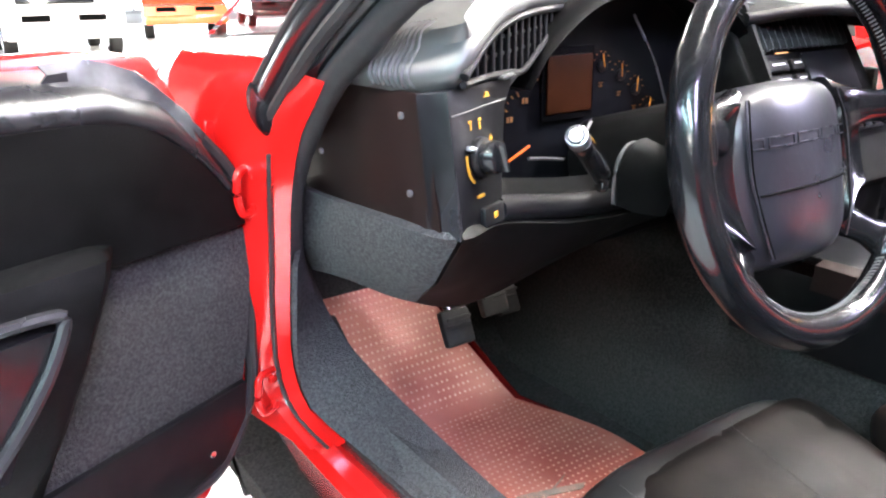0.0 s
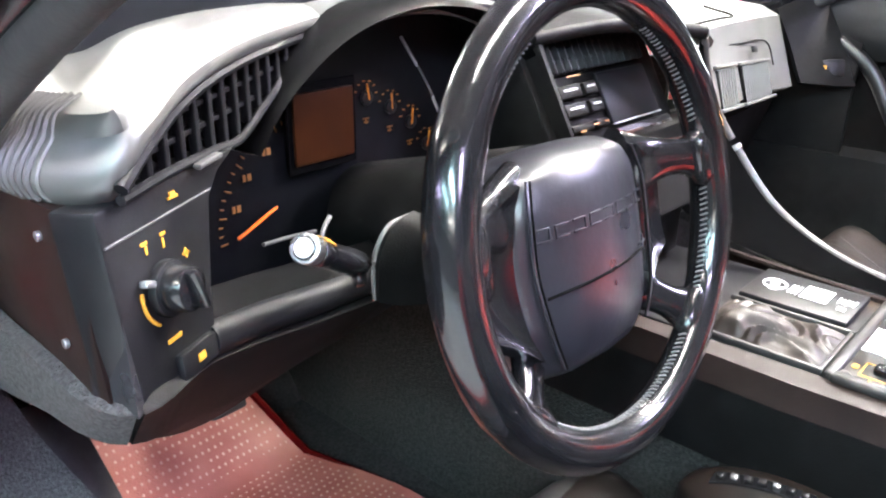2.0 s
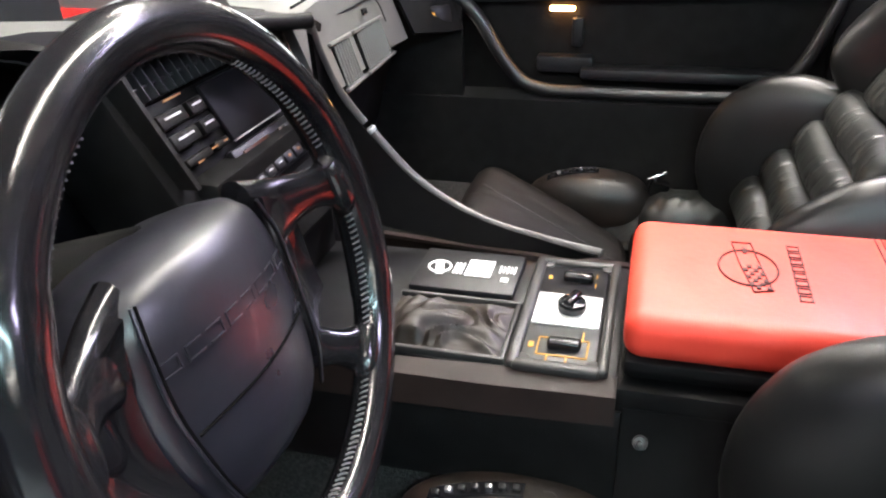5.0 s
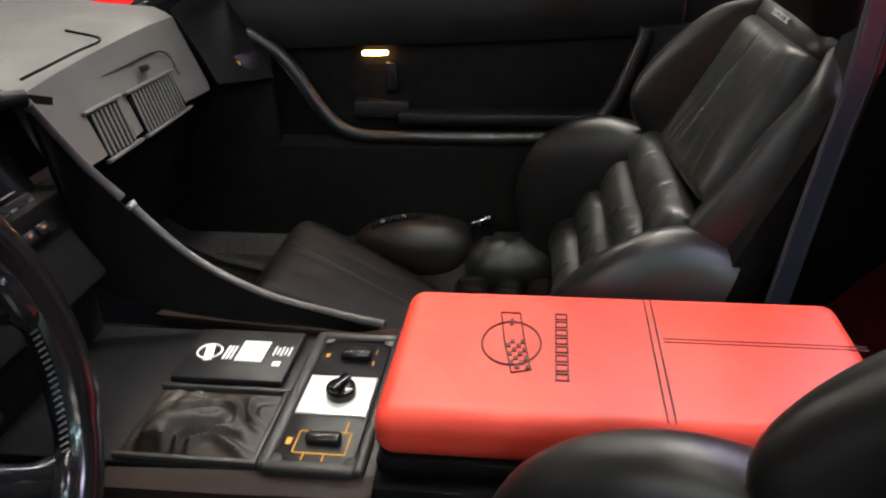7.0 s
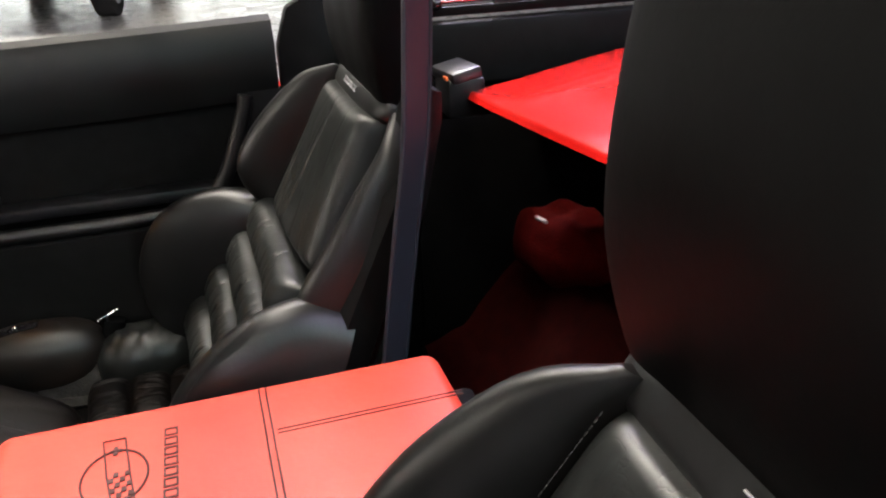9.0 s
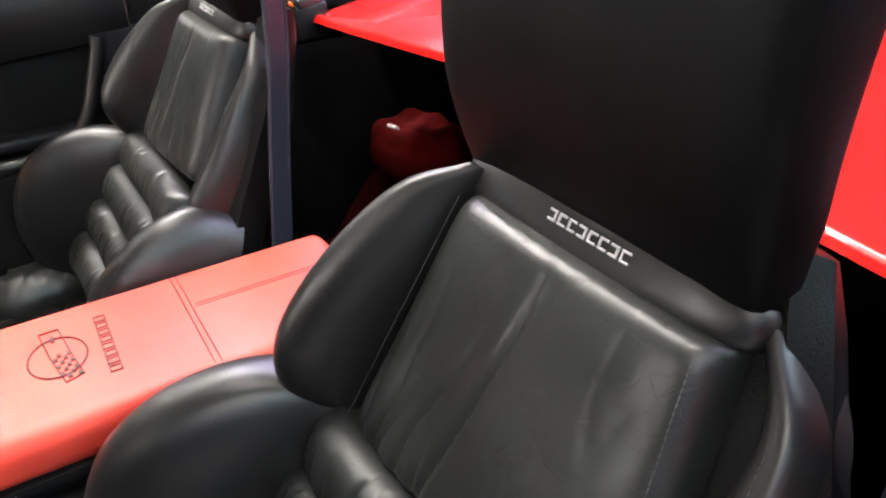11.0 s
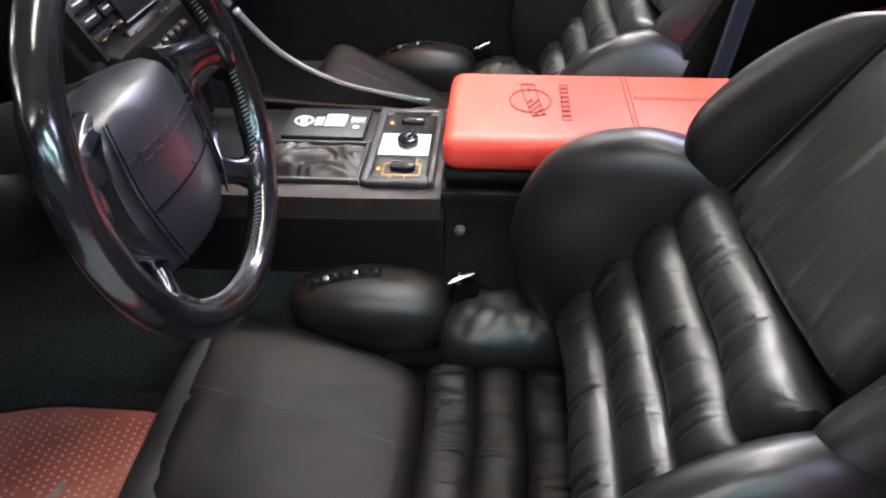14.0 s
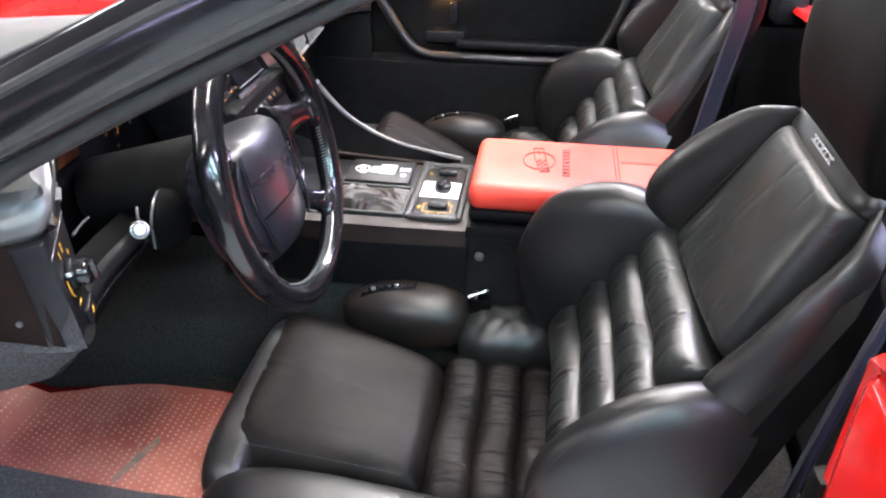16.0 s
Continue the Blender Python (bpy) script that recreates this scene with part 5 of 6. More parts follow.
def panel_edge(v):
    """Left and right edge of the back panel at a height v from 0 to 1."""
    return -0.139 + 0.024 * v, 0.146 - 0.036 * v


rows = []
wrinkles = [(0.138, -0.030, 0.0016, 0.35), (0.122, -0.034, 0.0020, 0.5), (0.104, -0.046, 0.0022, 0.6), (0.088, -0.040, 0.0018, 0.45), (0.066, -0.055, 0.0020, 0.7), (0.046, -0.030, 0.0014, 0.4), (-0.04, 0.03, 0.0010, 0.4), (-0.085, 0.02, 0.0010, 0.5)]
for j in range(61):
    v = j / 60
    lo, hi = panel_edge(v)
    row = []
    for i in range(101):
        u = -1 + i / 50
        x = lo + (hi - lo) * (u + 1) / 2
        s = 0.012 - 0.012 * u + (0.207 + 0.012 * u) * v
        drop = (1 - abs(u) ** 14) * (1 - abs(2 * v - 1) ** 16)
        fold = -0.0036 * math.exp(-((x + 0.005 - 0.04 * (1 - v) ** 1.5) / 0.0035) ** 2) * min(1, 3 * (1 - v))
        row.append(bp(x, s, -0.035 + 0.040 * max(0, drop) ** 0.45 + 0.004 * (1 - u * u) + fold - sum(2.1 * g * math.exp(-((x - a0 - b0 * v - 0.004 * math.sin(9 * v + a0 * 90)) / 0.0032) ** 2) * max(0, 1 - v / e0) ** 0.6 for a0, b0, g, e0 in wrinkles) + crease(x + 0.02 * v, s, 2.0, 0.0006, 18)))
    rows.append(row)
pan = part("back_panel", sheet(rows, 0.01), LEATHER, seat, "creased black leather back panel")
stitches([bp(panel_edge(v)[0] + 0.008, 0.03 + 0.18 * v, 0.0035) for v in (0.02, 0.25, 0.5, 0.75, 0.97)], pan)
stitches([bp(panel_edge(v)[1] - 0.007, 0.012 + 0.205 * v, 0.0035) for v in (0.02, 0.25, 0.5, 0.75, 0.97)], pan)
for i in range(4):
    s0 = -0.020 - 0.0595 * i
    n0 = -0.016 + 0.0105 * i
    roll_pad("back_roll", lambda x, u, w, s0=s0, n0=n0, i=i: bp(0.010 + x, s0 + u, n0 + w + 0.010 * (x / 0.15) ** 2), 0.150 + 0.004 * i, 0.067, 0.076, 3.0 + i, seat)
inner = lobe("shoulder_bolster", ((0.232, 0.095, 0.122, 0.0), (0.20, 0.108, 0.158, 0.030), (0.14, 0.120, 0.186, 0.052), (0.08, 0.132, 0.197, 0.064), (0.035, 0.140, 0.194, 0.060), (0.005, 0.148, 0.182, 0.030), (-0.01, 0.156, 0.172, -0.02)), seat, "plump inner shoulder bolster", seed=4.0)
outer = lobe("shoulder_bolster", ((0.232, -0.10, -0.128, -0.026), (0.19, -0.128, -0.160, -0.020), (0.13, -0.130, -0.174, -0.010), (0.07, -0.132, -0.184, -0.002), (0.01, -0.134, -0.188, 0.006), (-0.05, -0.142, -0.190, -0.010)), seat, base=-0.07, seed=5.0)
stitches([bp(-0.148, 0.18, -0.0185), bp(-0.157, 0.12, -0.008), bp(-0.164, 0.04, 0.002)], outer, 30)
lb = lobe("side_bolster", ((0.036, 0.158, 0.20, -0.055), (0.024, 0.150, 0.222, 0.055), (0.0, 0.146, 0.240, 0.104), (-0.036, 0.147, 0.252, 0.138), (-0.08, 0.150, 0.258, 0.155), (-0.14, 0.152, 0.256, 0.152), (-0.20, 0.156, 0.248, 0.125), (-0.25, 0.165, 0.236, 0.07), (-0.272, 0.175, 0.22, 0.0)), seat, "smooth bulging side bolster", seed=6.0)
lb = lobe("side_bolster", ((0.024, -0.152, -0.164, -0.055), (0.016, -0.148, -0.182, -0.015), (0.0, -0.144, -0.200, 0.022), (-0.025, -0.142, -0.213, 0.052), (-0.07, -0.142, -0.226, 0.082), (-0.12, -0.142, -0.232, 0.098), (-0.18, -0.146, -0.232, 0.096), (-0.24, -0.155, -0.222, 0.06), (-0.258, -0.165, -0.21, 0.02), (-0.268, -0.176, -0.198, -0.03)), seat, "smooth side bolster with a stitched edge", seed=7.0)
stitches([bp(-0.196, -0.02, 0.050), bp(-0.208, -0.07, 0.078), bp(-0.214, -0.12, 0.092), bp(-0.214, -0.19, 0.090)], lb, 40)
part("neck_roll", cushion(bk(0.007, 0.228, -0.034), (0.258, 0.046, 0.062), 3.4, 34, 16), LEATHER_SMOOTH, seat)
for i in range(8):
    part("letter_bar", joined([rbox((0.0066, 0.0015, 0.0012), bk(0.0165 - 0.0088 * i, 0.231 + d, 0.0016), 0.0004) for d in (-0.0028, 0.0028)] + [rbox((0.0016, 0.0070, 0.0012), bk(0.0165 - 0.0088 * i + (0.0025 if i % 3 else -0.0025), 0.231, 0.0016), 0.0004)]), GREY, seat, "white embroidered bar", smooth=False)
rings = []
for s, n, d, w in zip(*[iter([q for p in smoothed([(0.218, -0.030, 0.04), (0.240, -0.002, 0.055), (0.275, 0.027, 0.065), (0.33, 0.058, 0.076), (0.40, 0.082, 0.080), (0.46, 0.092, 0.068), (0.485, 0.086, 0.04), (0.492, 0.074, 0.012)], 30) for q in (p.x, p.y, p.z, 0.131 - 0.6 * max(0, p.x - 0.455))])] * 4):
    ring = []
    for q in range(36):
        a = 2 * math.pi * q / 36
        c, e = math.cos(a), math.sin(a)
        wl = w * (1 + (0.10 if c > 0 else -0.02)) * (0.90 + 0.10 * min(1, max(0, (s - 0.215) / 0.07)))
        ring.append(bp(0.003 + wl * math.copysign(abs(c) ** 0.36, c), s, n - d / 2 + d / 2 * math.copysign(abs(e) ** 0.4, e) + 0.0012 * noise.noise((c * 3, s * 20, e))))
    rings.append(ring)
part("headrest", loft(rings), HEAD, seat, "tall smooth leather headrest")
# cushion
for i in range(3):
    y0 = -0.024 - 0.0575 * i
    roll_pad("seat_roll", lambda x, u, w, y0=y0: Vector((CX + x, y0 + u, 0.337 + w + 0.012 * (x / 0.14) ** 2)), 0.142, 0.064, 0.072, 9.0 + i, seat, THIGH)
rows = []
for j in range(35):
    v = j / 34
    y = 0.004 + 0.288 * v
    lo, hi = -0.512 + 0.004 * v, -0.262 + 0.098 * v ** 0.8 - 0.03 * max(0, v - 0.8) * 5 * max(0, v - 0.8)
    row = []
    for i in range(45):
        u = -1 + i / 22
        x = lo + (hi - lo) * (u + 1) / 2
        top = 0.382 + 0.030 * v
        drop = max(0.0, 1 - abs(u) ** 12) ** 0.4 * max(0.0, 1 - max(0, v) ** 14) ** 0.4 * max(0.0, 1 - (1 - v) ** 22) ** 0.4
        seam = -0.0022 * math.exp(-((x + 0.343 + 0.051 * (1 - v)) / 0.003) ** 2)
        row.append((x, y, 0.318 + (top - 0.318) * drop + seam - 0.006 * u * u + crease(x, y, 13.0, 0.0011, 12)))
    rows.append(row)
pad = part("thigh_pad", sheet(rows, 0.01), THIGH, seat, "smooth front thigh pad")
stitches([(-0.337, 0.262, 0.4095), (-0.355, 0.17, 0.400), (-0.372, 0.09, 0.392), (-0.386, 0.03, 0.384)], pad, 46)
stitches([(-0.498, 0.262, 0.400), (-0.500, 0.16, 0.392), (-0.503, 0.03, 0.379)], pad, 46)
tb = part("thigh_bolster", cushion(pose(CX - 0.172, 0.055, 0.318, 4, 0, -3), (0.11, 0.46, 0.135), 3.0, 28, 18), LEATHER_SMOOTH, seat)
part("seat_front", cushion(pose(CX + 0.02, 0.262, 0.325), (0.36, 0.075, 0.15), 4.0, 30, 14), LEATHER_SMOOTH, seat)
part("seat_base", rbox((0.40, 0.46, 0.12), pose(CX, 0.06, 0.255), 0.03, 4), VINYL, seat)
PO, PS = (CX + 0.222, 0.088, 0.384), (0.104, 0.212, 0.106)


def pod_taper(y):
    """The pod narrows and sinks towards the front."""
    return 1 - 0.42 * max(0.0, (y - PO[1]) / (PS[1] / 2)) ** 1.3


def pod_top(x, y):
    k = pod_taper(y)
    r = abs((x - PO[0]) / (k * PS[0] / 2)) ** 2.7 + abs((y - PO[1]) / (PS[1] / 2)) ** 2.7
    return PO[2] + k ** 0.5 * PS[2] / 2 * max(0.0, 1 - r) ** (1 / 2.7)


def pod_shape(p):
    k = pod_taper(p.y + PO[1])
    return Vector((p.x * k, p.y, p.z * k ** 0.5))


pod = part("control_pod", cushion(pose(*PO), PS, 2.7, 40, 26, pod_shape), POD, seat, "leather pod with a row of seat switches")
S0, S1 = Vector((-0.176, 0.160, 0)), Vector((-0.164, 0.072, 0))
part("switch_strip", sheet([[Vector((p.x + dx, p.y, pod_top(p.x + dx, p.y) + 0.0025)) for p in (S0.lerp(S1, k / 8) for k in range(9))] for dx in (-0.008, 0, 0.008)], 0.004), GLOSS, pod)
for i in range(7):
    p = S0.lerp(S1, (i + 0.6) / 7.2)
    part("switch", rbox((0.006, 0.007, 0.005), pose(p.x, p.y, pod_top(p.x, p.y) + 0.004, 0, -20, 0), 0.0015), STEEL if i % 3 == 1 else PLASTIC, pod)
stitches([(x, y, pod_top(x, y) + 0.0004) for x, y in ((-0.160, 0.055), (-0.160, 0.045), (-0.178, 0.040), (-0.196, 0.044))], pod, 30)
part("belt_gaiter", cushion(pose(CX + 0.205, -0.085, 0.352, 0, 0, 6), (0.11, 0.17, 0.12), 2.6, 64, 40, lambda p: p + Vector((0, 0, 0.004 * noise.noise((p.x * 16 + p.y * 22, p.y * 50 - p.x * 30, 2.0)) + 0.0036 * abs(math.sin(p.y * 85 + p.x * 75 + 5 * noise.noise(p * 11))) ** 0.6))), LEATHER, seat, "gathered leather gaiter")
TM = Matrix.Translation((-0.162, -0.027, 0.433)) @ pose(0, 0, 0, -18, 30, 10)
part("buckle_tongue", joined([rbox((0.005, 0.036, 0.004), TM @ pose(0.006, 0, 0), 0.0015), rbox((0.004, 0.036, 0.003), TM @ pose(-0.006, 0, 0), 0.0012), rbox((0.016, 0.005, 0.004), TM @ pose(0, 0.0155, 0), 0.0015), rbox((0.016, 0.008, 0.004), TM @ pose(0, -0.0145, 0), 0.0015)]), CHROME, seat, "chrome belt tongue")
part("buckle", rbox((0.024, 0.034, 0.05), pose(-0.160, -0.030, 0.400, 12), 0.006), DARK, seat)
part("buckle_webbing", sheet([[(-0.168 + d, -0.026 - 0.012 * k, 0.43 - 0.05 * k) for k in range(3)] for d in (0, 0.022)], 0.003), BELT, seat)
second = copy_thing(seat, pose(-CX, 0, 0.2))
for c in second.children:
    if c.get("label", "").startswith("smooth bulging"):  # sits lower beside the door
        c.matrix_basis = pose(0, 0, -0.030)
    if c.name.startswith("thigh_pad"):  # its thigh support is wound up
        c.matrix_basis = pose(CX - 0.124, 0, 0.36, 18) @ Matrix.Diagonal((0.80, 1, 1, 1)) @ pose(0.124 - CX, 0, -0.36)

# ---- seat belts ----
for sx, lab in ((1, "navy seat belt hanging behind the passenger seat"), (-1, "navy seat belt hanging behind the driver seat")):
    belt = thing("seat_belt", lab, "seat belt", group="seat belts")
    xs = 0.190 if sx > 0 else -0.595
    c = [(xs, -0.435, 1.02), (xs, -0.431, 0.90), (xs, -0.424, 0.79), (xs, -0.413, 0.716), (xs, -0.398, 0.613), (xs, -0.37, 0.40)]
    part("webbing", sheet([[Vector(p) + Vector((d * 0.75, -d * 0.6, 0)) for p in smoothed(c, 20)] for d in (-0.033, 0, 0.033)], 0.003), BELT, belt)
    for d in (-0.034, 0.034):
        part("edge_binding", tube([Vector(p) + Vector((d * 0.75, -d * 0.6, 0)) for p in smoothed(c, 20)], 0.0026, 6), BELT, belt)

# ---- passenger door, closed ----
pd = thing("passenger_door", "closed black vinyl passenger door trim with a lit lamp", "car door")
ys = (0.50, 0.30, 0.1, -0.1, -0.34)
part("upper_pad", sheet([[(x + (0.012 if k in (0, 4) else 0), y, z + 0.028 * (0.5 - y)) for k, y in enumerate(ys)] for x, z in ((0.76, 0.80), (0.735, 0.825), (0.70, 0.82), (0.682, 0.79), (0.685, 0.73), (0.70, 0.70))], 0.012), DOOR_VINYL, pd, "thick padded door top")
part("recess_panel", rbox((0.012, 0.72, 0.20), pose(0.728, 0.02, 0.625), 0.004), MATT, pd)
RL = [(0.692, 0.37, 0.735), (0.69, 0.31, 0.69), (0.688, 0.25, 0.60), (0.686, 0.20, 0.562), (0.685, 0.1, 0.556), (0.685, -0.16, 0.560), (0.688, -0.23, 0.60), (0.692, -0.275, 0.70), (0.695, -0.285, 0.735)]
part("recess_rim", tube(RL, 0.012, 14, 60), LEATHER_SMOOTH, pd, "rounded pull rim")
part("armrest", rbox((0.05, 0.34, 0.02), pose(0.705, -0.05, 0.588), 0.006), PLASTIC, pd)
part("window_switches", rbox((0.03, 0.10, 0.03), pose(0.712, 0.15, 0.60), 0.006), PLASTIC, pd)
part("lamp", rbox((0.012, 0.044, 0.007), pose(0.715, 0.158, 0.694), 0.003), BULB, pd, "glowing warm courtesy lamp")
part("latch_handle", rbox((0.014, 0.02, 0.05), pose(0.712, 0.13, 0.655), 0.004), PLASTIC, pd)
part("lower_panel", sheet([[(x, y, z) for y in (0.62, 0.3, 0.0, -0.36)] for x, z in ((0.695, 0.555), (0.675, 0.54), (0.672, 0.46), (0.66, 0.25))], 0.012), MATT, pd)
part("front_panel", sheet([[(x, y, z) for y in (0.62, 0.45, 0.33)] for x, z in ((0.70, 0.74), (0.685, 0.66), (0.69, 0.54))], 0.012), MATT, pd)
part("rear_panel", rbox((0.02, 0.10, 0.22), pose(0.71, -0.33, 0.63), 0.006), VINYL, pd)
sw = part("lock_switch", rbox((0.05, 0.014, 0.030), pose(0.648, 0.366, 0.693, -18, 0, -50), 0.004), PLASTIC, pd)
bars(sw, "mark", YELLOW, pose(0.648, 0.366, 0.693, -18, 0, -50) @ pose(-0.012, -0.0072, 0, 90), [(0, 0, 0.009, 0.007)])
part("outer_skin", sheet([[(x, y, z) for y in (0.62, 0.1, -0.33)] for x, z in ((0.79, 0.77), (0.86, 0.66), (0.86, 0.40), (0.76, 0.2))], 0.012), RED_PAINT, pd, "red painted outer skin")

# ---- driver door, swung wide open ----
dd = thing("driver_door", "driver door swung open, black trim with grey carpet", "car door")
DM = basis((-0.705, 0.61, 0), (-0.94, -0.342, 0), (0, 0, 1))  # x away from the hinge, y up, z outwards
part("inner_shell", solid([(0.002, 0.62), (0.03, 0.68), (0.07, 0.735), (0.13, 0.775), (0.30, 0.785), (0.95, 0.80), (1.0, 0.70), (1.0, 0.36), (0.9, 0.30), (0.16, 0.33), (0.075, 0.35), (0.035, 0.40), (0.02, 0.46)], 0.05, DM @ pose(0, 0, 0.004), 0.008), VINYL, dd)
part("outer_skin", solid([(-0.03, 0.60), (0.0, 0.70), (0.05, 0.79), (0.13, 0.80), (0.95, 0.80), (1.02, 0.70), (1.02, 0.3), (0.95, 0.22), (0.05, 0.27), (0.0, 0.36), (-0.015, 0.46)], 0.03, DM @ pose(0, 0, 0.062), 0.01), RED_PAINT, dd, "glossy red outer skin")
part("carpet_panel", solid([(0.004, 0.614), (0.08, 0.619), (0.185, 0.618), (0.30, 0.60), (0.46, 0.60), (0.46, 0.40), (0.26, 0.428), (0.037, 0.446), (0.022, 0.50)], -0.006, DM, 0.002), CARPET, dd, "charcoal carpet panel")
part("upper_panel", sheet([smoothed([DM @ Vector(p) for p in r], 24) for r in (((0.010, 0.622, 0), (0.030, 0.650, -0.004), (0.060, 0.688, -0.008), (0.10, 0.720, -0.014), (0.15, 0.744, -0.020), (0.30, 0.750, -0.022), (0.95, 0.752, -0.022)), ((0.008, 0.618, -0.003), (0.03, 0.619, -0.008), (0.06, 0.620, -0.010), (0.10, 0.621, -0.012), (0.15, 0.621, -0.014), (0.30, 0.622, -0.016), (0.95, 0.622, -0.016)))], 0.006), VINYL, dd, "smooth black upper door panel")
rows = []
for u, z0, k in ((0.012, 0.640, 0.2), (0.03, 0.660, 0.35), (0.06, 0.694, 0.6), (0.10, 0.724, 0.85), (0.16, 0.743, 1.0), (0.30, 0.748, 1.0), (0.95, 0.752, 1.0)):
    rows.append([DM @ Vector((u, z0 - 0.004, -0.018 * k)), DM @ Vector((u, z0 + 0.008 * k, -0.028 * k)), DM @ Vector((u, z0 + 0.026 * k, -0.022 * k)), DM @ Vector((u, z0 + 0.038 * k, -0.002)), DM @ Vector((u, z0 + 0.044 * k, 0.05))])
rows = [smoothed(r, 12) for r in rows]
part("top_pad", sheet(rows, 0.01), SATIN_BLACK, dd, "padded vinyl door top")
AR = ((0.647, 0.0), (0.648, -0.050), (0.642, -0.062), (0.626, -0.068), (0.56, -0.070), (0.50, -0.060), (0.44, -0.034), (0.40, 0.0))
part("armrest", loft([[DM @ Vector((u + 0.48 * (0.645 - v), v - 0.012 * (1 - k), w * k + 0.002)) for v, w in AR] for u, k in ((0.158, 0.03), (0.166, 0.22), (0.184, 0.72), (0.198, 0.95), (0.22, 1.0), (0.40, 1.0), (0.85, 1.0))]), VINYL, dd, "black moulded armrest")
part("pull_cup", loft([[DM @ Vector((u + 0.5 * (0.60 - v), v, w)) for v, w in ((0.606, -0.068), (0.606, -0.074), (0.50, -0.070), (0.50, -0.060))] for u in (0.262, 0.30, 0.42)]), GLOSS, dd, "dark glossy pull cup")
part("armrest_edge", tube([DM @ Vector(p) for p in ((0.33, 0.620, -0.070), (0.262, 0.618, -0.072), (0.251, 0.610, -0.074), (0.268, 0.578, -0.076), (0.29, 0.548, -0.075), (0.318, 0.515, -0.070), (0.37, 0.45, -0.05))], 0.0055, 8, 24), SATIN_BLACK, dd, "satin rounded grip edge")
part("map_pocket", solid([(0.037, 0.447), (0.14, 0.440), (0.30, 0.430), (0.46, 0.42), (0.46, 0.34), (0.30, 0.338), (0.14, 0.350), (0.078, 0.366), (0.044, 0.405)], -0.014, DM, 0.004), PLASTIC, dd, "black moulded map pocket")
part("sail_cover", sheet([[DM @ Vector((u, v + 0.004 * noise.noise((u * 40, j * 1.3, 2.0)), -0.012 - 0.012 * noise.noise((u * 34, j * 0.9, 5.0)))) for u, v in zip((0.20, 0.18, 0.16, 0.14, 0.12, 0.10, 0.085, 0.07, 0.055), [a + (b - a) * j / 5 for a, b in ((0.760, 0.796), (0.756, 0.797), (0.752, 0.797), (0.748, 0.794), (0.740, 0.784), (0.728, 0.768), (0.718, 0.754), (0.706, 0.740), (0.694, 0.725))])] for j in range(6)], 0.003), GREY_FILM, dd, "crumpled grey plastic sail cover")
part("screw", disc(0.004, 0.003, DM @ pose(0.094, 0.385, -0.015), 12, 0.001), CHROME, dd)
part("seal", tube([DM @ Vector(p) for p in ((0.066, 0.728, 0.004), (0.05, 0.712, 0.0), (0.02, 0.672, 0.0), (0.0, 0.61, 0.002), (0.012, 0.5, 0.004), (0.022, 0.42, 0.004), (0.07, 0.352, 0.004), (0.13, 0.338, 0.004))], 0.007, 8, 40), RUBBER, dd)
for z in (0.70, 0.42):
    part("hinge", joined([rbox((0.09, 0.03, 0.006), DM @ pose(-0.02, z, 0.03, 0, 0, 12), 0.002), disc(0.008, 0.05, DM @ pose(-0.045, z, 0.03, 90, 0, 0), 12, 0.002)]), RED_PAINT, dd)

for z in (0.655, 0.425):
    strap = part("hinge_strap", tube([(-0.703, 0.592, z + 0.022), (-0.722, 0.582, z + 0.022), (-0.727, 0.580, z), (-0.722, 0.582, z - 0.022), (-0.703, 0.592, z - 0.022)], 0.0045, 8, 20), RED_PAINT, dd, "bent red hinge strap")
    for d in (-0.016, 0.016):
        part("bolt", disc(0.005, 0.006, pose(-0.708, 0.583, z + d, 90, 0, 20), 6, 0.001), RED_PAINT, strap)

# ---- driver footwell: mat, pedals ----
mat = thing("floor_mat", "worn red ribbed floor mat with pale dots", "floor mat", at=(-0.38, 0.5, 0.19))


def mat_z(x, y):
    return 0.195 + max(0, y - 0.72) * 0.75 + 0.004 * math.sin(x * 14) * math.sin(y * 9)


def mat_r(y):
    return -0.20 - 0.10 * max(0, (y - 0.55)) / 0.4


gy = [0.12 + 0.82 * k / 22 for k in range(23)]
part("sheet", sheet([[(x0 + (mat_r(y) - x0) * u, y, mat_z(x0, y)) for u in [k / 10 for k in range(11)] for x0 in (-0.53,)] for y in gy], 0.006), MAT_RED, mat)
part("piping", tube([(mat_r(y), y, mat_z(-0.3, y) + 0.004) for y in gy], 0.006, 8, 30), RED_CLOTH, mat, "bright red edge piping")
dots = []
bm = bmesh.new()
for j in range(70):
    y = 0.14 + j * 0.0115
    for i in range(34):
        x = -0.525 + i * 0.0098 + (0.0049 if j % 2 else 0)
        if x > mat_r(y) - 0.012 or random.random() < 0.06:
            continue
        z = mat_z(-0.53, y) + (0.0072 if y < 0.715 else 0.0086)
        c = [bm.verts.new((x + 0.0020 * math.cos(a), y + 0.0020 * math.sin(a), z - 0.0008 + (0.0017 * math.sin(a) if y > 0.715 else 0))) for a in (0.5, 1.55, 2.6, 3.6, 4.7, 5.7)]
        t = bm.verts.new((x, y, z + 0.0002))
        for k in range(6):
            bm.faces.new((c[k], c[(k + 1) % 6], t))
tagged(part("dots", bm, MAT_DOT, mat, "pale raised dots"), kind="stuff")
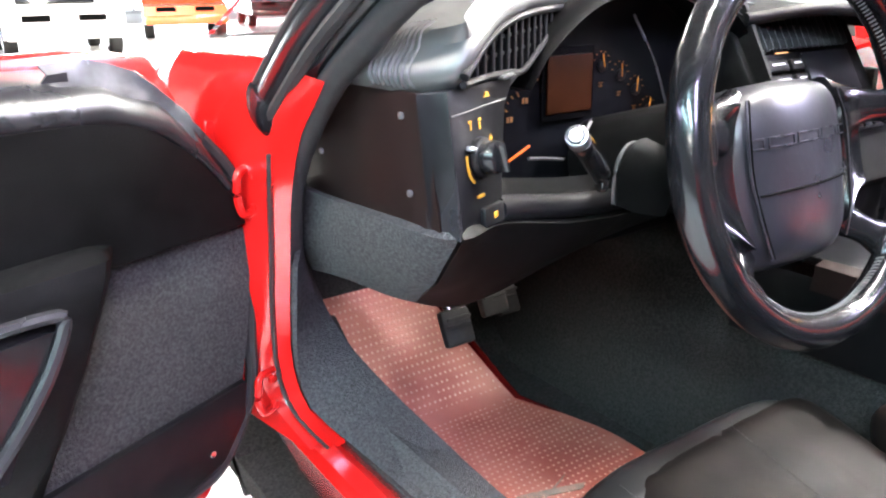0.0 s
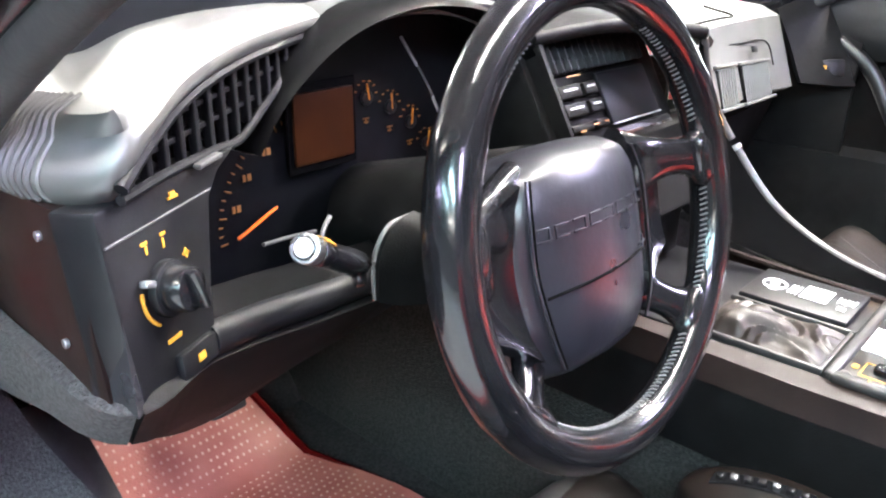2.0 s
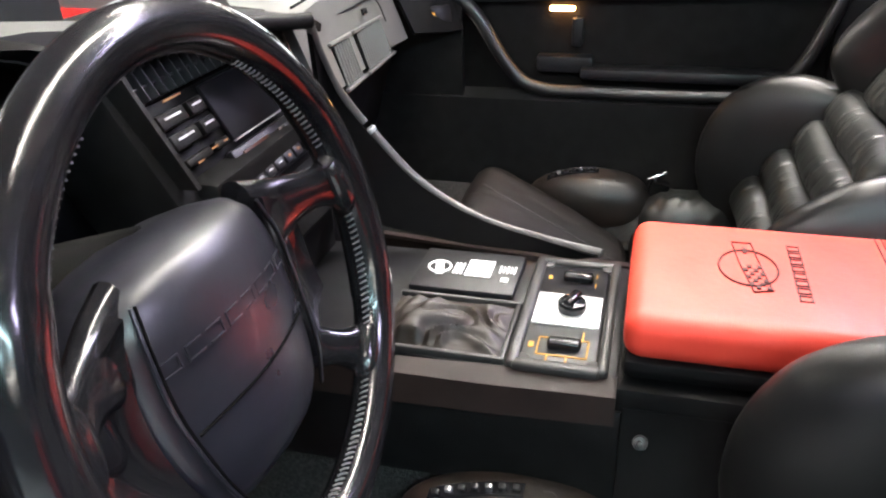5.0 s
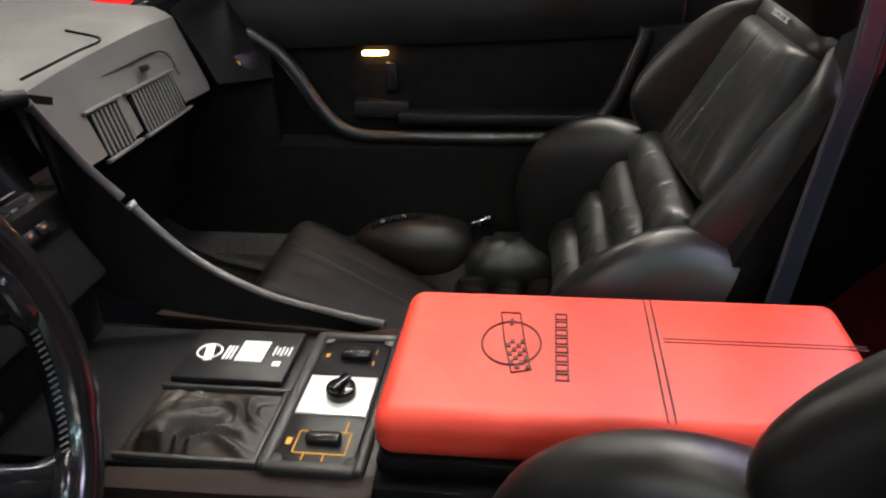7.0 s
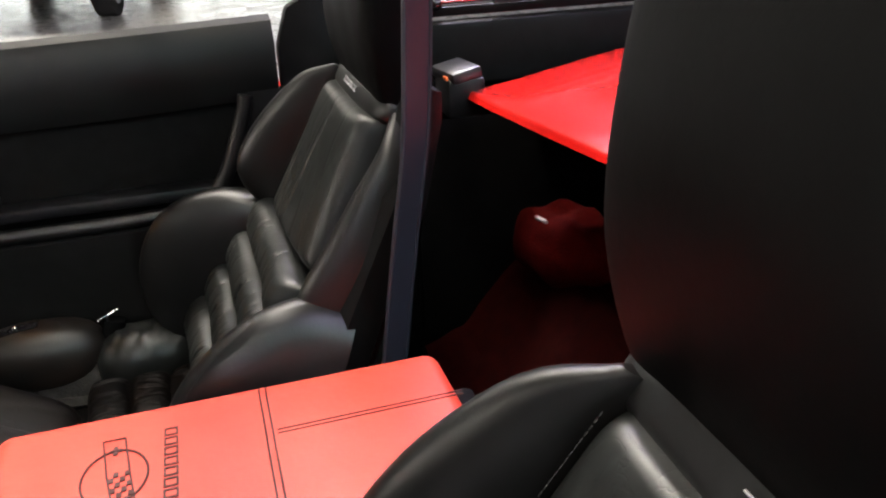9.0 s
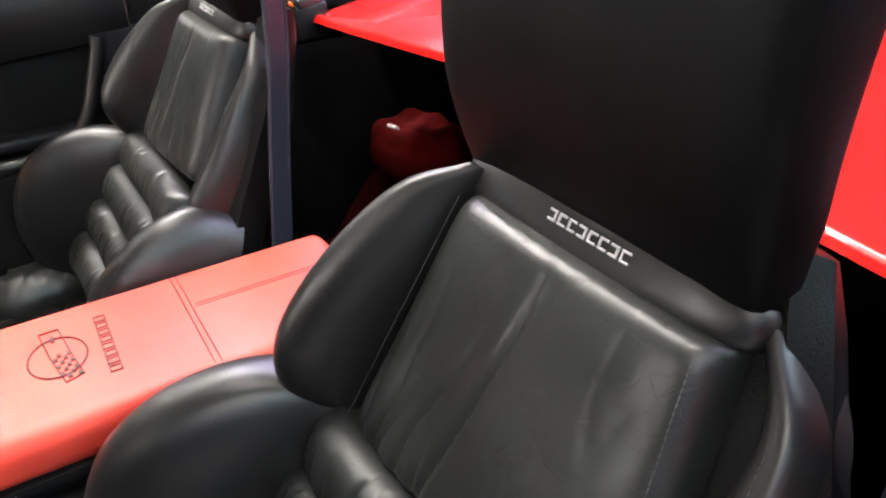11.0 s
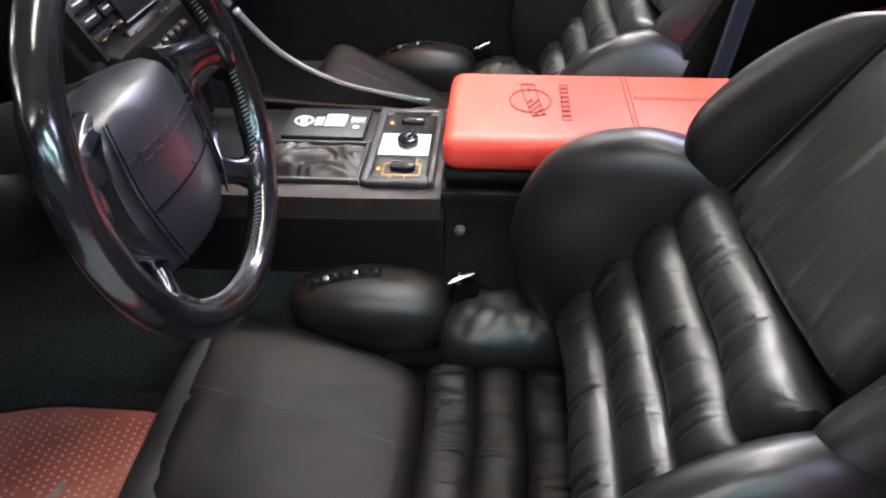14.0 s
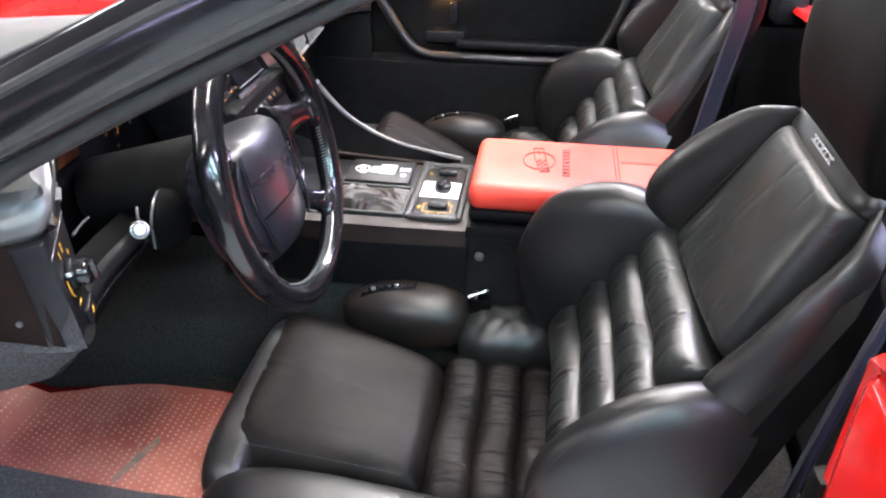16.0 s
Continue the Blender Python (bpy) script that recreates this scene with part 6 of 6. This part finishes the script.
for a, w in ((-18, 0.10), (22, 0.085)):
    part("woven_crest", sheet([[Vector((-0.375 + math.cos(radians(a)) * u * w + d * 0.007, 0.487 + math.sin(radians(a)) * u * w + d * 0.004, mat_z(-0.53, 0.487) + 0.0074 + 0.0004 * noise.noise((u * 9, d * 3, a)))) for u in (-0.5, -0.25, 0, 0.25, 0.5)] for d in (-1, 0, 1)], 0.001), CREST, mat, "faded grey woven crest")
for nm, x, w, y, z in (("clutch_pedal", -0.375, 0.05, 0.70, 0.37), ("brake_pedal", -0.285, 0.05, 0.73, 0.385), ("accelerator_pedal", -0.20, 0.045, 0.80, 0.34)):
    pe = thing(nm, "black rubber pedal pad on a steel arm", "pedal", group="pedals", at=(x, y, z))
    p1 = part("pad", rbox((w, 0.016, 0.055), pose(x, y, z, -25), 0.005), RUBBER, pe)
    for k in range(4):
        part("rib", rbox((w - 0.008, 0.004, 0.005), pose(x, y - 0.008, z - 0.018 + 0.012 * k, -25), 0.001), RUBBER, p1)
    part("arm", tube([(x, y + 0.01, z), (x, y + 0.05, z + 0.08), (x, y + 0.10, z + 0.25)], 0.008, 8, 10), STEEL, pe)
foot = thing("foot_rest", "dark moulded foot rest beside the pedals", "foot rest", at=(-0.55, 0.72, 0.25))
part("pad", rbox((0.06, 0.26, 0.03), pose(-0.545, 0.72, 0.30, 38), 0.008), RUBBER, foot)

# ---- behind the seats ----
bag = thing("red_bag", "crumpled red cloth cover with a small pale badge", "cloth cover", at=(0.45, -0.85, 0.25))
rows = []
for j in range(26):
    v = j / 25
    y = -0.545 - 0.40 * v
    rise = 0.045 * min(1, v / 0.12) ** 0.6 + 0.145 * max(0, min(1, (v - 0.15) / 0.3)) ** 1.2 - 0.23 * max(0, (v - 0.85) / 0.15)
    row = []
    for i in range(30):
        u = i / 29
        x = 0.14 + 0.49 * u
        side = min(1, u / 0.06, (1 - u) / 0.06) ** 0.6
        row.append((x, y, 0.246 + side * (rise + 0.022 * noise.noise((x * 11, y * 11, 3)) * min(1, v * 6) + 0.010 * noise.noise((x * 26, y * 26, 8)) * min(1, v * 6))))
    rows.append(row)
# the spread lies deep in the well, its shade is put into the colour
part("cloth", sheet(rows, 0.008), RED_BASE, bag, "spread red cloth with the well's shade in its colour")
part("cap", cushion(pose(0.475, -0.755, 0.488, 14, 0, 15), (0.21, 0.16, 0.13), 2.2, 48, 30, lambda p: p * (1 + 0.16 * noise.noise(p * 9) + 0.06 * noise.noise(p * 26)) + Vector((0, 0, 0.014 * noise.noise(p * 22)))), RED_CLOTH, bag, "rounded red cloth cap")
part("badge", rbox((0.026, 0.010, 0.006), pose(0.457, -0.690, 0.552, 42, 0, 15), 0.003), WHITE, bag, "small pale badge")
for sx in (-1, 1):
    la = thing("deck_latch", "grey plastic roof latch box at the deck edge", "latch", group="roof latches", at=(sx * 0.57, -0.60, 0.70))
    part("box", rbox((0.078, 0.05, 0.018), pose(sx * 0.57, -0.595, 0.768, -10, 0, sx * 8), 0.005), SATIN_BLACK, la)
    part("body", rbox((0.072, 0.06, 0.06), pose(sx * 0.57, -0.60, 0.733), 0.008), PLASTIC, la)
    part("tab", rbox((0.012, 0.003, 0.006), pose(sx * 0.545, -0.5695, 0.764, -10, 0, sx * 8), 0.001), ORANGE, la)
strut = thing("roof_strut", "black roof bar with a silver gas strut", "gas strut", at=(0.70, -0.85, 0.83))
part("bar", rbox((0.022, 0.62, 0.016), pose(0.70, -0.86, 0.838), 0.004), VINYL, strut)
part("cylinder", tube([(0.685, -0.70, 0.856), (0.685, -1.10, 0.858)], 0.010, 12, 4), SATIN, strut)
part("rod", tube([(0.685, -0.60, 0.8555), (0.685, -0.70, 0.856)], 0.005, 10, 3), CHROME, strut)
part("end_joint", cushion(pose(0.685, -0.60, 0.852), (0.022, 0.022, 0.022), 2.2, 14, 10), GLOSS, strut)
